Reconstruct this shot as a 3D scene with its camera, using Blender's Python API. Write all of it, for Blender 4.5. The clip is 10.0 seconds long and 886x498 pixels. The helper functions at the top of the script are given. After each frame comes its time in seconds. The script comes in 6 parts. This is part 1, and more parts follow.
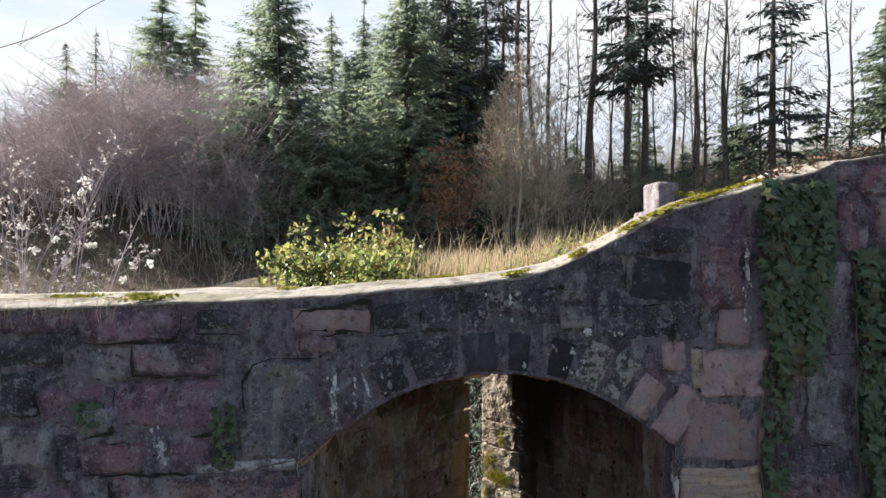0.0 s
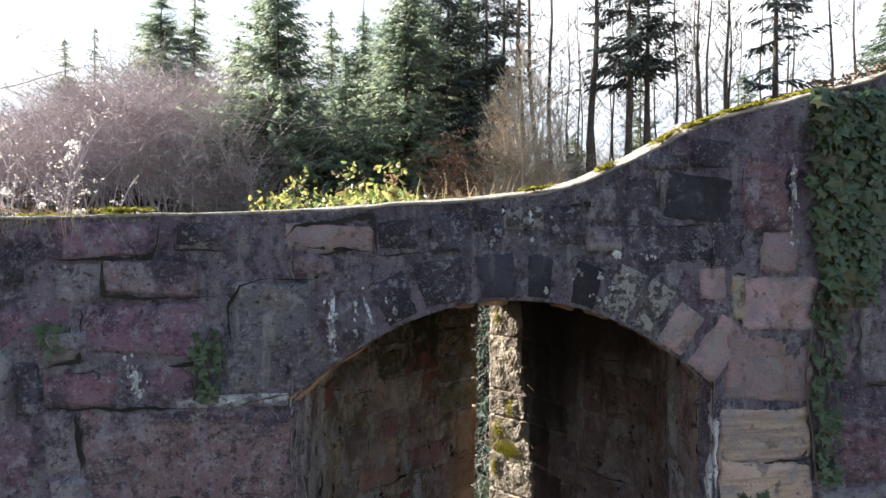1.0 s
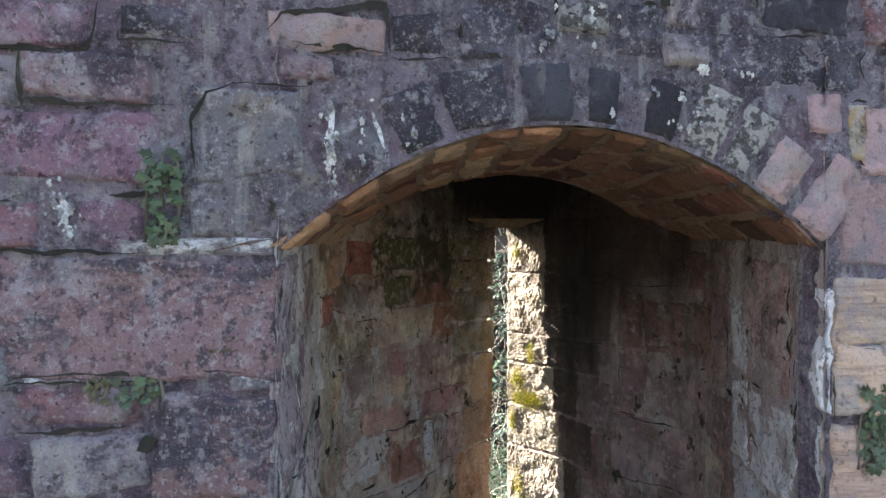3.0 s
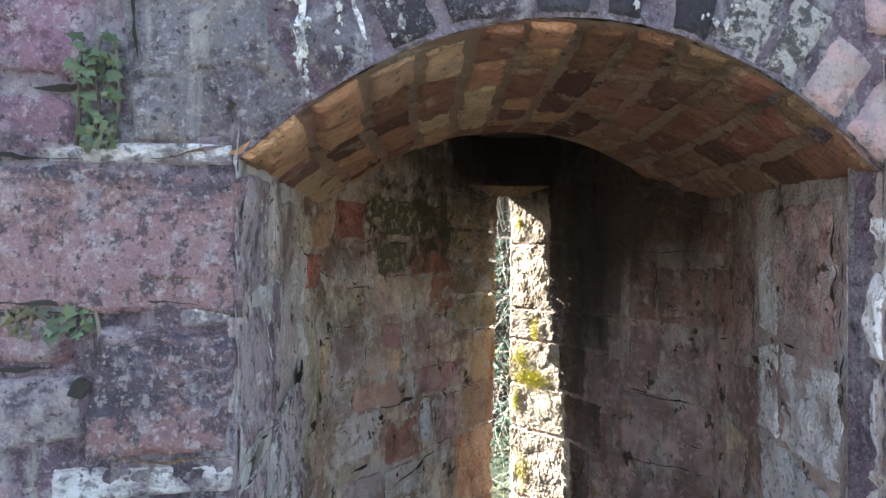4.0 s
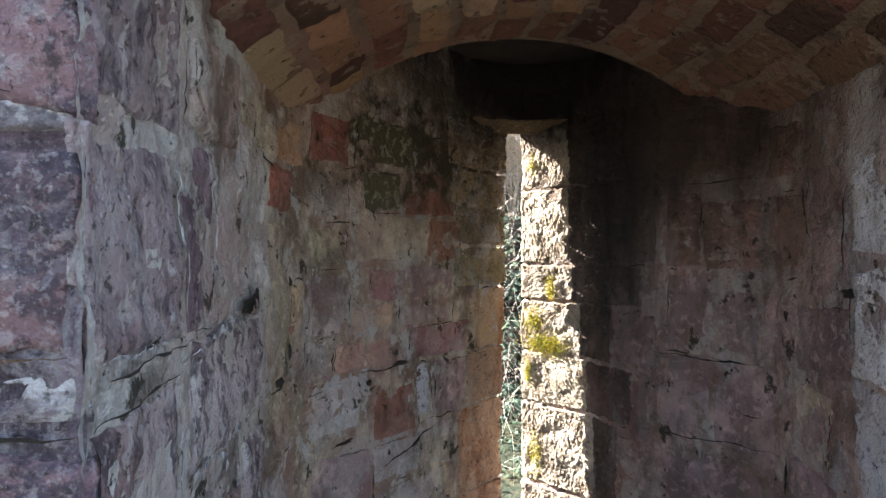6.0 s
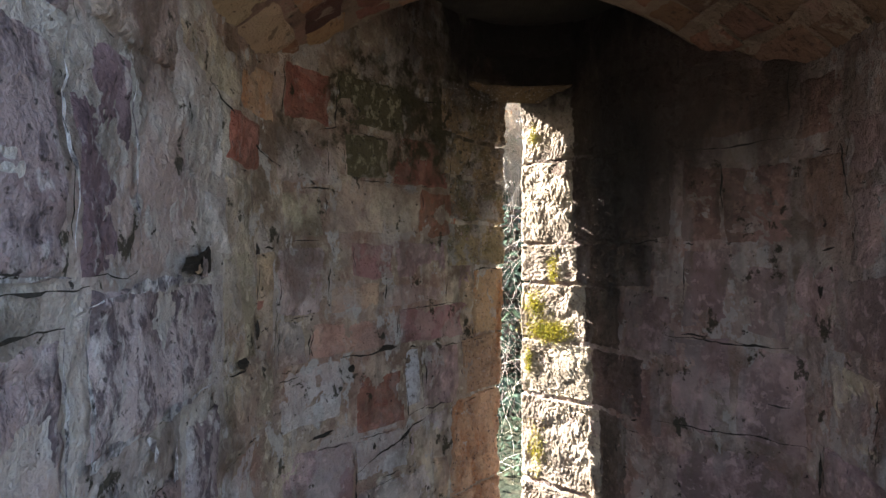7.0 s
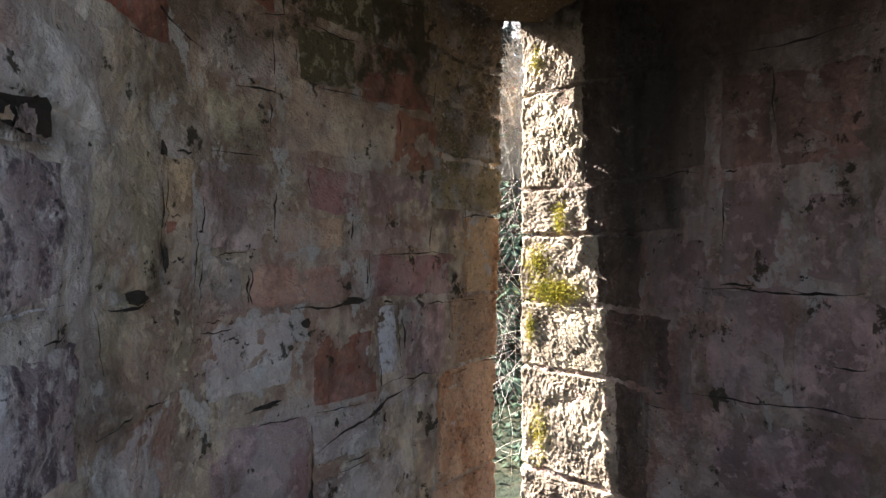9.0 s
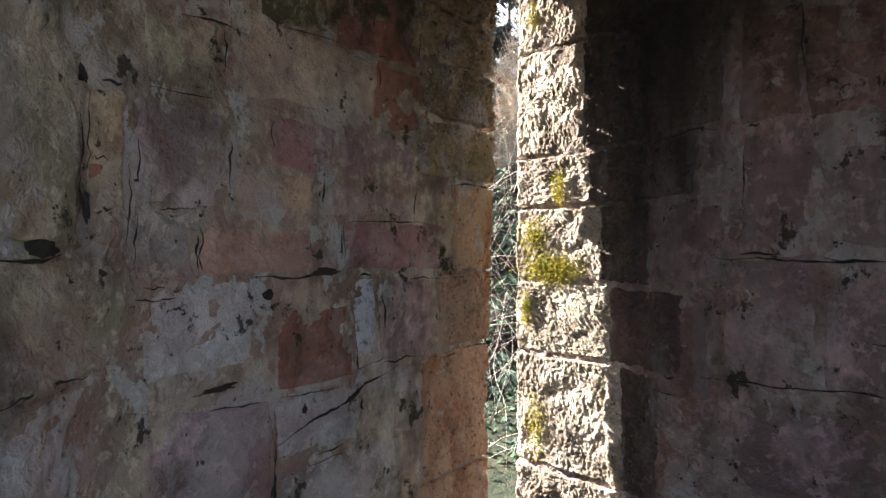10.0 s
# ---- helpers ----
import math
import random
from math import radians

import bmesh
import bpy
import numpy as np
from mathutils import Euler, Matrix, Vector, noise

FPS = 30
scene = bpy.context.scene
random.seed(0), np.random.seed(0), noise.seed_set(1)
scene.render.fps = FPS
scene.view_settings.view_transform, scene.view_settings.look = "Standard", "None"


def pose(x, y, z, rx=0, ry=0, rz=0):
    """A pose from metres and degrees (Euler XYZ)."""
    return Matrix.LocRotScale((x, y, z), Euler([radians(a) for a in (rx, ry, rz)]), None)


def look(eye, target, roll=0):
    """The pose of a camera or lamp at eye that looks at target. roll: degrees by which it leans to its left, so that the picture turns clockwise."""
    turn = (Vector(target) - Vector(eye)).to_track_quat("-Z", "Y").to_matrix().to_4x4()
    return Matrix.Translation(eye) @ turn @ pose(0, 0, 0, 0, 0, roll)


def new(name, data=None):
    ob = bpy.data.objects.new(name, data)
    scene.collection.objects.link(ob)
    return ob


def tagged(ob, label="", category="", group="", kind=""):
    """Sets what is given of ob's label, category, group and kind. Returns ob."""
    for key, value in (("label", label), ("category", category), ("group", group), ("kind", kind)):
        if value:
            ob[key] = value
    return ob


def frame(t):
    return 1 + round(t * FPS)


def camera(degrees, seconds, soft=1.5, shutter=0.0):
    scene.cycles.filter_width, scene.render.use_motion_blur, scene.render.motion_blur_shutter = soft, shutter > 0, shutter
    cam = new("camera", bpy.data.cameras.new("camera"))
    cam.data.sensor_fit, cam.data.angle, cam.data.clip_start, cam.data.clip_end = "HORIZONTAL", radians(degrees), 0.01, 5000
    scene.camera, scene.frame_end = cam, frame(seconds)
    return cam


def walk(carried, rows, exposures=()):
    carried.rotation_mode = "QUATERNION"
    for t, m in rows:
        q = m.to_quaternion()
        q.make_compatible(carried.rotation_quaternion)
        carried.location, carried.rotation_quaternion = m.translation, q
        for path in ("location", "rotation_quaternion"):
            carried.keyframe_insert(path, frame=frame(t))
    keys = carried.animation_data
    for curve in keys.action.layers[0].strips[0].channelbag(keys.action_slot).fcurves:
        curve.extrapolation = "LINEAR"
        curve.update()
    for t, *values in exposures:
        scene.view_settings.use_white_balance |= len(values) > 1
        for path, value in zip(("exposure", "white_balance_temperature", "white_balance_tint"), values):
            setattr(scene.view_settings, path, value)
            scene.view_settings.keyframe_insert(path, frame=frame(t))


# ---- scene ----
cam = camera(76.0, 10.0)
# seconds, place in metres, pitch, roll and yaw in degrees; the wall's face is the plane y = 0
PATH = [
    (0.0, 0.000, -2.420, 3.300, 0.14, -0.08, -6.91),
    (0.5, 0.004, -2.291, 3.137, 0.10, -0.06, -6.91),
    (1.0, -0.011, -2.142, 2.960, 0.07, -0.04, -6.91),
    (1.5, -0.028, -2.006, 2.803, 0.07, -0.02, -6.92),
    (2.0, -0.054, -1.866, 2.643, 0.07, -0.02, -6.97),
    (2.5, -0.060, -1.734, 2.515, 0.06, 0.04, -7.04),
    (4.0, 0.004, -1.357, 2.193, -0.04, -0.05, -6.82),
    (4.5, 0.023, -1.223, 2.095, -0.02, 0.06, -6.74),
    (5.0, 0.036, -1.069, 2.000, -0.03, 0.07, -6.73),
    (5.5, 0.048, -0.935, 1.927, -0.05, 0.07, -6.73),
    (7.0, 0.144, -0.534, 1.735, 0.02, 0.00, -6.66),
    (7.5, 0.179, -0.412, 1.671, 0.05, 0.04, -6.57),
    (8.0, 0.213, -0.285, 1.601, 0.06, 0.08, -6.47),
    (8.5, 0.239, -0.164, 1.543, -0.06, 0.03, -6.54),
    (9.0, 0.278, -0.043, 1.484, -0.15, -0.01, -6.52),
    (9.5, 0.313, 0.077, 1.428, -0.14, -0.06, -6.52),
    (10.0, 0.356, 0.190, 1.370, -0.19, -0.07, -6.57),
]
EXPOSURE = [(0.0, 1.54, 6500, 10), (0.5, 1.72, 6500, 10), (1.0, 2.02, 6500, 10), (1.5, 2.34, 6500, 10), (2.0, 2.54, 6500, 10), (2.5, 2.96, 6500, 10), (3.2, 3.3, 6500, 10), (4.0, 3.76, 6500, 10.0), (4.6, 3.64, 6536, 10.8), (5.5, 3.55, 6590, 12.0), (7.0, 3.38, 6680, 14.0), (10.0, 3.12, 6680, 14)]
walk(cam, [(t, pose(x, y, z, 90 + pitch, roll, yaw)) for t, x, y, z, pitch, roll, yaw in PATH], EXPOSURE)

# ---- light: a low winter sun behind the wall, and the sky ----
SUN_AZ, SUN_EL = -55.6, 29.0
world = bpy.data.worlds.new("world")
scene.world = world
world.use_nodes = True
nodes = world.node_tree.nodes
sky = nodes.new("ShaderNodeTexSky")
sky.sky_type, sky.sun_disc = "NISHITA", False
sky.sun_elevation, sky.sun_rotation = radians(SUN_EL), radians(SUN_AZ)
sky.air_density, sky.dust_density, sky.ozone_density = 1.2, 2.2, 1.0
nodes["Background"].inputs["Strength"].default_value = 0.06
world.node_tree.links.new(sky.outputs["Color"], nodes["Background"].inputs["Color"])
sun = new("sun", bpy.data.lights.new("sun", "SUN"))
sun.data.energy, sun.data.angle, sun.data.color = 5.0, radians(0.5), (1.0, 0.93, 0.82)
to_sun = Vector((math.sin(radians(SUN_AZ)) * math.cos(radians(SUN_EL)), math.cos(radians(SUN_AZ)) * math.cos(radians(SUN_EL)), math.sin(radians(SUN_EL))))
sun.matrix_world = look((0, 0, 30), Vector((0, 0, 30)) - to_sun)


# ---- materials ----
def node(tree, kind, **values):
    n = tree.nodes.new(kind)
    for key, value in values.items():
        n.inputs[key.replace("_", " ")].default_value = value
    return n


def speckle(tree, scale, low, high, stretch=(1, 1, 1), detail=5.0, rough=0.6):
    """A noise in the world's metres, from 0 at low to 1 at high."""
    place = tree.nodes.new("ShaderNodeNewGeometry")
    at = node(tree, "ShaderNodeMapping", Scale=stretch)
    grain = node(tree, "ShaderNodeTexNoise", Scale=scale, Detail=detail, Roughness=rough)
    span = tree.nodes.new("ShaderNodeMapRange")
    span.inputs["From Min"].default_value, span.inputs["From Max"].default_value = low, high
    tree.links.new(place.outputs["Position"], at.inputs["Vector"])
    tree.links.new(at.outputs["Vector"], grain.inputs["Vector"])
    tree.links.new(grain.outputs["Fac"], span.inputs["Value"])
    return span.outputs["Result"], grain.outputs["Fac"]


def zone(tree, middle, radii, low=0.55, high=1.15, ragged=0.9, scale=4.0, stretch=(1, 1, 0.35)):
    """A mask with a torn outline round a place: 1 inside, 0 outside."""
    place = tree.nodes.new("ShaderNodeNewGeometry")
    off = tree.nodes.new("ShaderNodeVectorMath")
    off.operation = "SUBTRACT"
    off.inputs[1].default_value = middle
    share = tree.nodes.new("ShaderNodeVectorMath")
    share.operation = "DIVIDE"
    share.inputs[1].default_value = radii
    far = tree.nodes.new("ShaderNodeVectorMath")
    far.operation = "LENGTH"
    _, grain = speckle(tree, scale, 0, 1, stretch, 8.0, 0.62)
    torn = tree.nodes.new("ShaderNodeMath")
    torn.operation = "MULTIPLY_ADD"
    torn.inputs[1].default_value = 2 * ragged
    span = tree.nodes.new("ShaderNodeMapRange")
    span.inputs["From Min"].default_value, span.inputs["From Max"].default_value = high + ragged, low + ragged
    tree.links.new(place.outputs["Position"], off.inputs[0])
    tree.links.new(off.outputs[0], share.inputs[0])
    tree.links.new(share.outputs[0], far.inputs[0])
    tree.links.new(grain, torn.inputs[0])
    tree.links.new(far.outputs["Value"], torn.inputs[2])
    tree.links.new(torn.outputs[0], span.inputs["Value"])
    return span.outputs["Result"]


def surface(name, base, layers=(), bumps=((22, 0.8), (60, 0.6), (170, 0.35)), depth=0.012, roughness=0.9, vary=0.25, hue=0.02, see=0.0, island=False, lift=()):
    """A matt surface: a base colour that varies from piece to piece, layers of (scale, low, high, colour, amount, stretch), and relief."""
    m = bpy.data.materials.new(name)
    m.use_nodes = True
    t = m.node_tree
    shader = t.nodes["Principled BSDF"]
    shader.inputs["Roughness"].default_value = roughness
    shader.inputs["Specular IOR Level"].default_value = 0.25
    tone = node(t, "ShaderNodeHueSaturation", Color=(*base, 1))
    if island:
        chance = t.nodes.new("ShaderNodeNewGeometry").outputs["Random Per Island"]
    else:
        chance = t.nodes.new("ShaderNodeObjectInfo").outputs["Random"]
    for socket, low, high in (("Value", 1 - vary, 1 + vary), ("Hue", 0.5 - hue, 0.5 + hue)):
        span = t.nodes.new("ShaderNodeMapRange")
        span.inputs["To Min"].default_value, span.inputs["To Max"].default_value = low, high
        if socket == "Hue":
            other = t.nodes.new("ShaderNodeMath")
            other.operation = "FRACT"
            times = t.nodes.new("ShaderNodeMath")
            times.operation = "MULTIPLY"
            times.inputs[1].default_value = 7.31
            t.links.new(chance, times.inputs[0])
            t.links.new(times.outputs[0], other.inputs[0])
            t.links.new(other.outputs[0], span.inputs["Value"])
        else:
            t.links.new(chance, span.inputs["Value"])
        t.links.new(span.outputs["Result"], tone.inputs[socket])
    colour = tone.outputs["Color"]
    raised = []
    for layer in layers:
        scale, low, high, tint, amount, *more = layer
        if scale == "zone":
            fac = zone(t, low, high, *more)
        else:
            fac, _ = speckle(t, scale, low, high, *more)
        raised += [(fac, weight) for which, weight in lift if which is layer]
        part_of = t.nodes.new("ShaderNodeMath")
        part_of.operation = "MULTIPLY"
        part_of.inputs[1].default_value = amount
        t.links.new(fac, part_of.inputs[0])
        mix = t.nodes.new("ShaderNodeMix")
        mix.data_type = "RGBA"
        for s in mix.inputs:
            if s.name == "B" and s.type == "RGBA":
                s.default_value = (*tint, 1)
            if s.name == "A" and s.type == "RGBA":
                t.links.new(colour, s)
            if s.name == "Factor" and s.type == "VALUE":
                t.links.new(part_of.outputs[0], s)
        colour = [s for s in mix.outputs if s.type == "RGBA"][0]
    t.links.new(colour, shader.inputs["Base Color"])
    height = None
    for scale, weight, *more in bumps:
        _, grain = speckle(t, scale, 0, 1, *more)
        scaled = t.nodes.new("ShaderNodeMath")
        scaled.operation = "MULTIPLY_ADD"
        scaled.inputs[1].default_value = weight
        scaled.inputs[2].default_value = 0
        t.links.new(grain, scaled.inputs[0])
        if height:
            t.links.new(height, scaled.inputs[2])
        height = scaled.outputs[0]
    for fac, weight in raised:
        scaled = t.nodes.new("ShaderNodeMath")
        scaled.operation = "MULTIPLY_ADD"
        scaled.inputs[1].default_value = weight
        t.links.new(fac, scaled.inputs[0])
        t.links.new(height, scaled.inputs[2])
        height = scaled.outputs[0]
    if height:
        bump = node(t, "ShaderNodeBump", Strength=1.0, Distance=depth)
        t.links.new(height, bump.inputs["Height"])
        t.links.new(bump.outputs["Normal"], shader.inputs["Normal"])
    if see:
        thin = t.nodes.new("ShaderNodeBsdfTranslucent")
        t.links.new(colour, thin.inputs["Color"])
        both = node(t, "ShaderNodeMixShader", Fac=see)
        t.links.new(shader.outputs[0], both.inputs[1])
        t.links.new(thin.outputs[0], both.inputs[2])
        t.links.new(both.outputs[0], t.nodes["Material Output"].inputs["Surface"])
    return m


LICHEN = (16, 0.545, 0.605, (0.46, 0.44, 0.49), 0.5, (1, 1, 1), 9.0, 0.74)
PALE = (7, 0.53, 0.62, (0.36, 0.34, 0.345), 0.6)
FINE = (85, 0.54, 0.72, (0.09, 0.08, 0.085), 0.45)
GRIT = (120, 0.56, 0.66, (0.46, 0.44, 0.46), 0.28)
CRUST = (23, 0.54, 0.63, (0.055, 0.045, 0.06), 0.65)
SPOT = (12, 0.56, 0.63, (0.10, 0.085, 0.08), 0.6)
PATCH = (6.0, 0.50, 0.60, (0.055, 0.043, 0.066), 0.8, (1, 1, 1), 8.0, 0.68)
WASH = (4.5, 0.50, 0.64, (0.22, 0.165, 0.22), 0.5)
GLAZE = (2.6, 0.46, 0.62, (0.15, 0.115, 0.15), 0.65, (1, 1, 0.8), 8.0, 0.66)
BLEACH = (4.5, 0.54, 0.62, (0.40, 0.375, 0.43), 0.5, (1, 1, 0.8), 9.0, 0.7)
DRIP = (15, 0.53, 0.64, (0.38, 0.37, 0.37), 0.65, (1, 1, 0.14))
SMEAR = (9.5, 0.52, 0.59, (0.29, 0.265, 0.325), 0.45)
LIMED = (8.0, 0.51, 0.575, (0.46, 0.44, 0.445), 0.75)
GRIME = (3.4, 0.51, 0.61, (0.13, 0.11, 0.105), 0.5)
PIT = (50, 0.60, 0.66, (0.04, 0.035, 0.035), 0.8)
FLECK = (55, 0.595, 0.655, (0.54, 0.52, 0.55), 0.36)
SOOT = (3.2, 0.44, 0.56, (0.03, 0.028, 0.035), 0.85)


def rock(name, base, *layers, vary=0.22, grit=True, pits=True, **more):
    more.setdefault("depth", 0.03)
    more.setdefault("hue", 0.01)
    return surface(name, [1.3 * v for v in base], (*layers, FINE, *([PIT] if pits else []), *([GRIT, FLECK] if grit else [])), vary=vary, **more)


# plaster, stains and lichen that run on over stones and joints inside the niche
COAT = (4.2, 0.54, 0.58, (0.58, 0.535, 0.52), 1.0, (1, 1, 0.7), 9.0, 0.62)
SLURRY = (6.0, 0.525, 0.555, (0.47, 0.375, 0.345), 0.75, (1, 1, 0.8), 10.0, 0.66)
RIM = (7.5, 0.582, 0.598, (0.58, 0.565, 0.57), 1.0, (1, 1, 0.7), 9.0, 0.62)
BLUSH = (2.3, 0.50, 0.60, (0.38, 0.19, 0.165), 0.45)
SHADE = (2.8, 0.52, 0.62, (0.11, 0.08, 0.062), 0.65, (1, 1, 0.7), 7.0, 0.64)
ALGAE = (9.0, 0.60, 0.625, (0.045, 0.042, 0.028), 0.9, (1, 1, 0.8), 9.0, 0.72)
STREAK = (13, 0.56, 0.68, (0.17, 0.14, 0.125), 0.35, (1, 1, 0.10))
WEEP = (16, 0.60, 0.67, (0.56, 0.55, 0.56), 1.0, (1, 1, 0.16))
DUST = (45, 0.56, 0.76, (0.12, 0.10, 0.095), 0.22)
HOLE = (30, 0.675, 0.695, (0.03, 0.026, 0.024), 0.9)
SEEP = (9, 0.54, 0.63, (0.17, 0.135, 0.11), 0.5, (1, 1, 0.15))
# darkening by place: over the slit's head, in a damp band down the wall beside it, and a brown film round both
HEAD_DARK = ("zone", (0.98, 2.5, 2.88), (0.80, 1.0, 0.42), (0.016, 0.014, 0.013), 0.96, 0.5, 1.15, 0.8, 5.0)
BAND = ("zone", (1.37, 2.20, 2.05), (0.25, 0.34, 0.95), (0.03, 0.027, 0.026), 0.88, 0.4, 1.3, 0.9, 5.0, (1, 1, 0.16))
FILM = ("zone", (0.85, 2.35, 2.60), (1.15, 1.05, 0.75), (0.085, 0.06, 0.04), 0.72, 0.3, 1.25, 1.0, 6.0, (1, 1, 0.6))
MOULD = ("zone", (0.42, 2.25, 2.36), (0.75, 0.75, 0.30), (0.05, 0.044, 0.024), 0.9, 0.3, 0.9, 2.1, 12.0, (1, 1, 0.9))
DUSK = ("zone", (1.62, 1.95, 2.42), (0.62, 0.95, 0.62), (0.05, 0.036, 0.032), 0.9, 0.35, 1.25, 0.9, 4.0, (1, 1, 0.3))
DARKENED = (FILM, MOULD, DUSK, BAND, HEAD_DARK)


def part_of_layer(layer, amount):
    return (*layer[:4], layer[4] * amount, *layer[5:])


def mottle(base, k=1.0):
    """Cloudy tones of one stone: pale and dark drifts, then finer spots."""
    dark, deep, pale = [0.42 * v for v in base], [0.5 * v for v in base], [min(0.85, 1.65 * v) for v in base]
    return ((2.1, 0.50, 0.62, dark, 0.7 * k), (3.1, 0.52, 0.61, pale, 0.75 * k, (1, 1, 0.7)), (6.5, 0.53, 0.59, deep, 0.6 * k, (1, 1, 0.6), 8.0, 0.68),
            (14, 0.53, 0.62, dark, 0.55 * k, (1, 1, 0.75), 7.0, 0.66), (24, 0.55, 0.62, pale, 0.55 * k))


def inner(name, base, *layers, vary=0.3, coat=0.4, runs=True, slurry=0.5, cloud=1.0, **more):
    """Stone or mortar inside the niche; coat: how much plaster is left on it."""
    more.setdefault("depth", 0.035)
    more.setdefault("bumps", ((7, 1.2), (22, 0.9), (60, 0.5), (150, 0.3)))
    thick, rim, weep = part_of_layer(COAT, coat), part_of_layer(RIM, min(0.8, 1.3 * coat)), part_of_layer(WEEP, min(0.35, 0.6 * coat))
    return surface(name, base, (*mottle(base, cloud), *layers, part_of_layer(BLUSH, cloud), part_of_layer(SLURRY, slurry), thick, SHADE, *((STREAK, rim, weep) if runs else (rim,)), ALGAE, DUST, HOLE, *DARKENED), vary=vary, lift=((thick, 0.12), (rim, 0.14), (ALGAE, -0.14), (HOLE, -0.3)), **more)


def baked(name, base, **more):
    """A vault stone: one even tone, a little stained and pitted."""
    dark, mid = [0.5 * v for v in base], [0.72 * v for v in base]
    return surface(name, base, ((3.7, 0.52, 0.62, dark, 0.5), (15, 0.5, 0.64, mid, 0.6), (7.5, 0.585, 0.61, (0.42, 0.34, 0.27), 0.5, (1, 1, 1), 9.0, 0.62), (22, 0.60, 0.65, (0.07, 0.05, 0.04), 0.6), DUST, HOLE), bumps=((9, 1.0), (30, 0.8), (110, 0.35)), depth=0.03, **more)


def damp(name, base, *layers, vary=0.25, **more):
    """Stone or mortar near the slit, stained by water and darkened by place."""
    more.setdefault("depth", 0.035)
    more.setdefault("bumps", ((7, 1.2), (22, 0.9), (60, 0.5), (150, 0.3)))
    return surface(name, base, (*mottle(base), *layers, (2.3, 0.5, 0.6, (0.20, 0.12, 0.115), 0.35), (5.0, 0.54, 0.60, (0.30, 0.265, 0.26), 0.5, (1, 1, 0.3), 9.0, 0.62), SEEP, ALGAE, DUST, HOLE, *DARKENED), vary=vary, lift=((HOLE, -0.3),), **more)


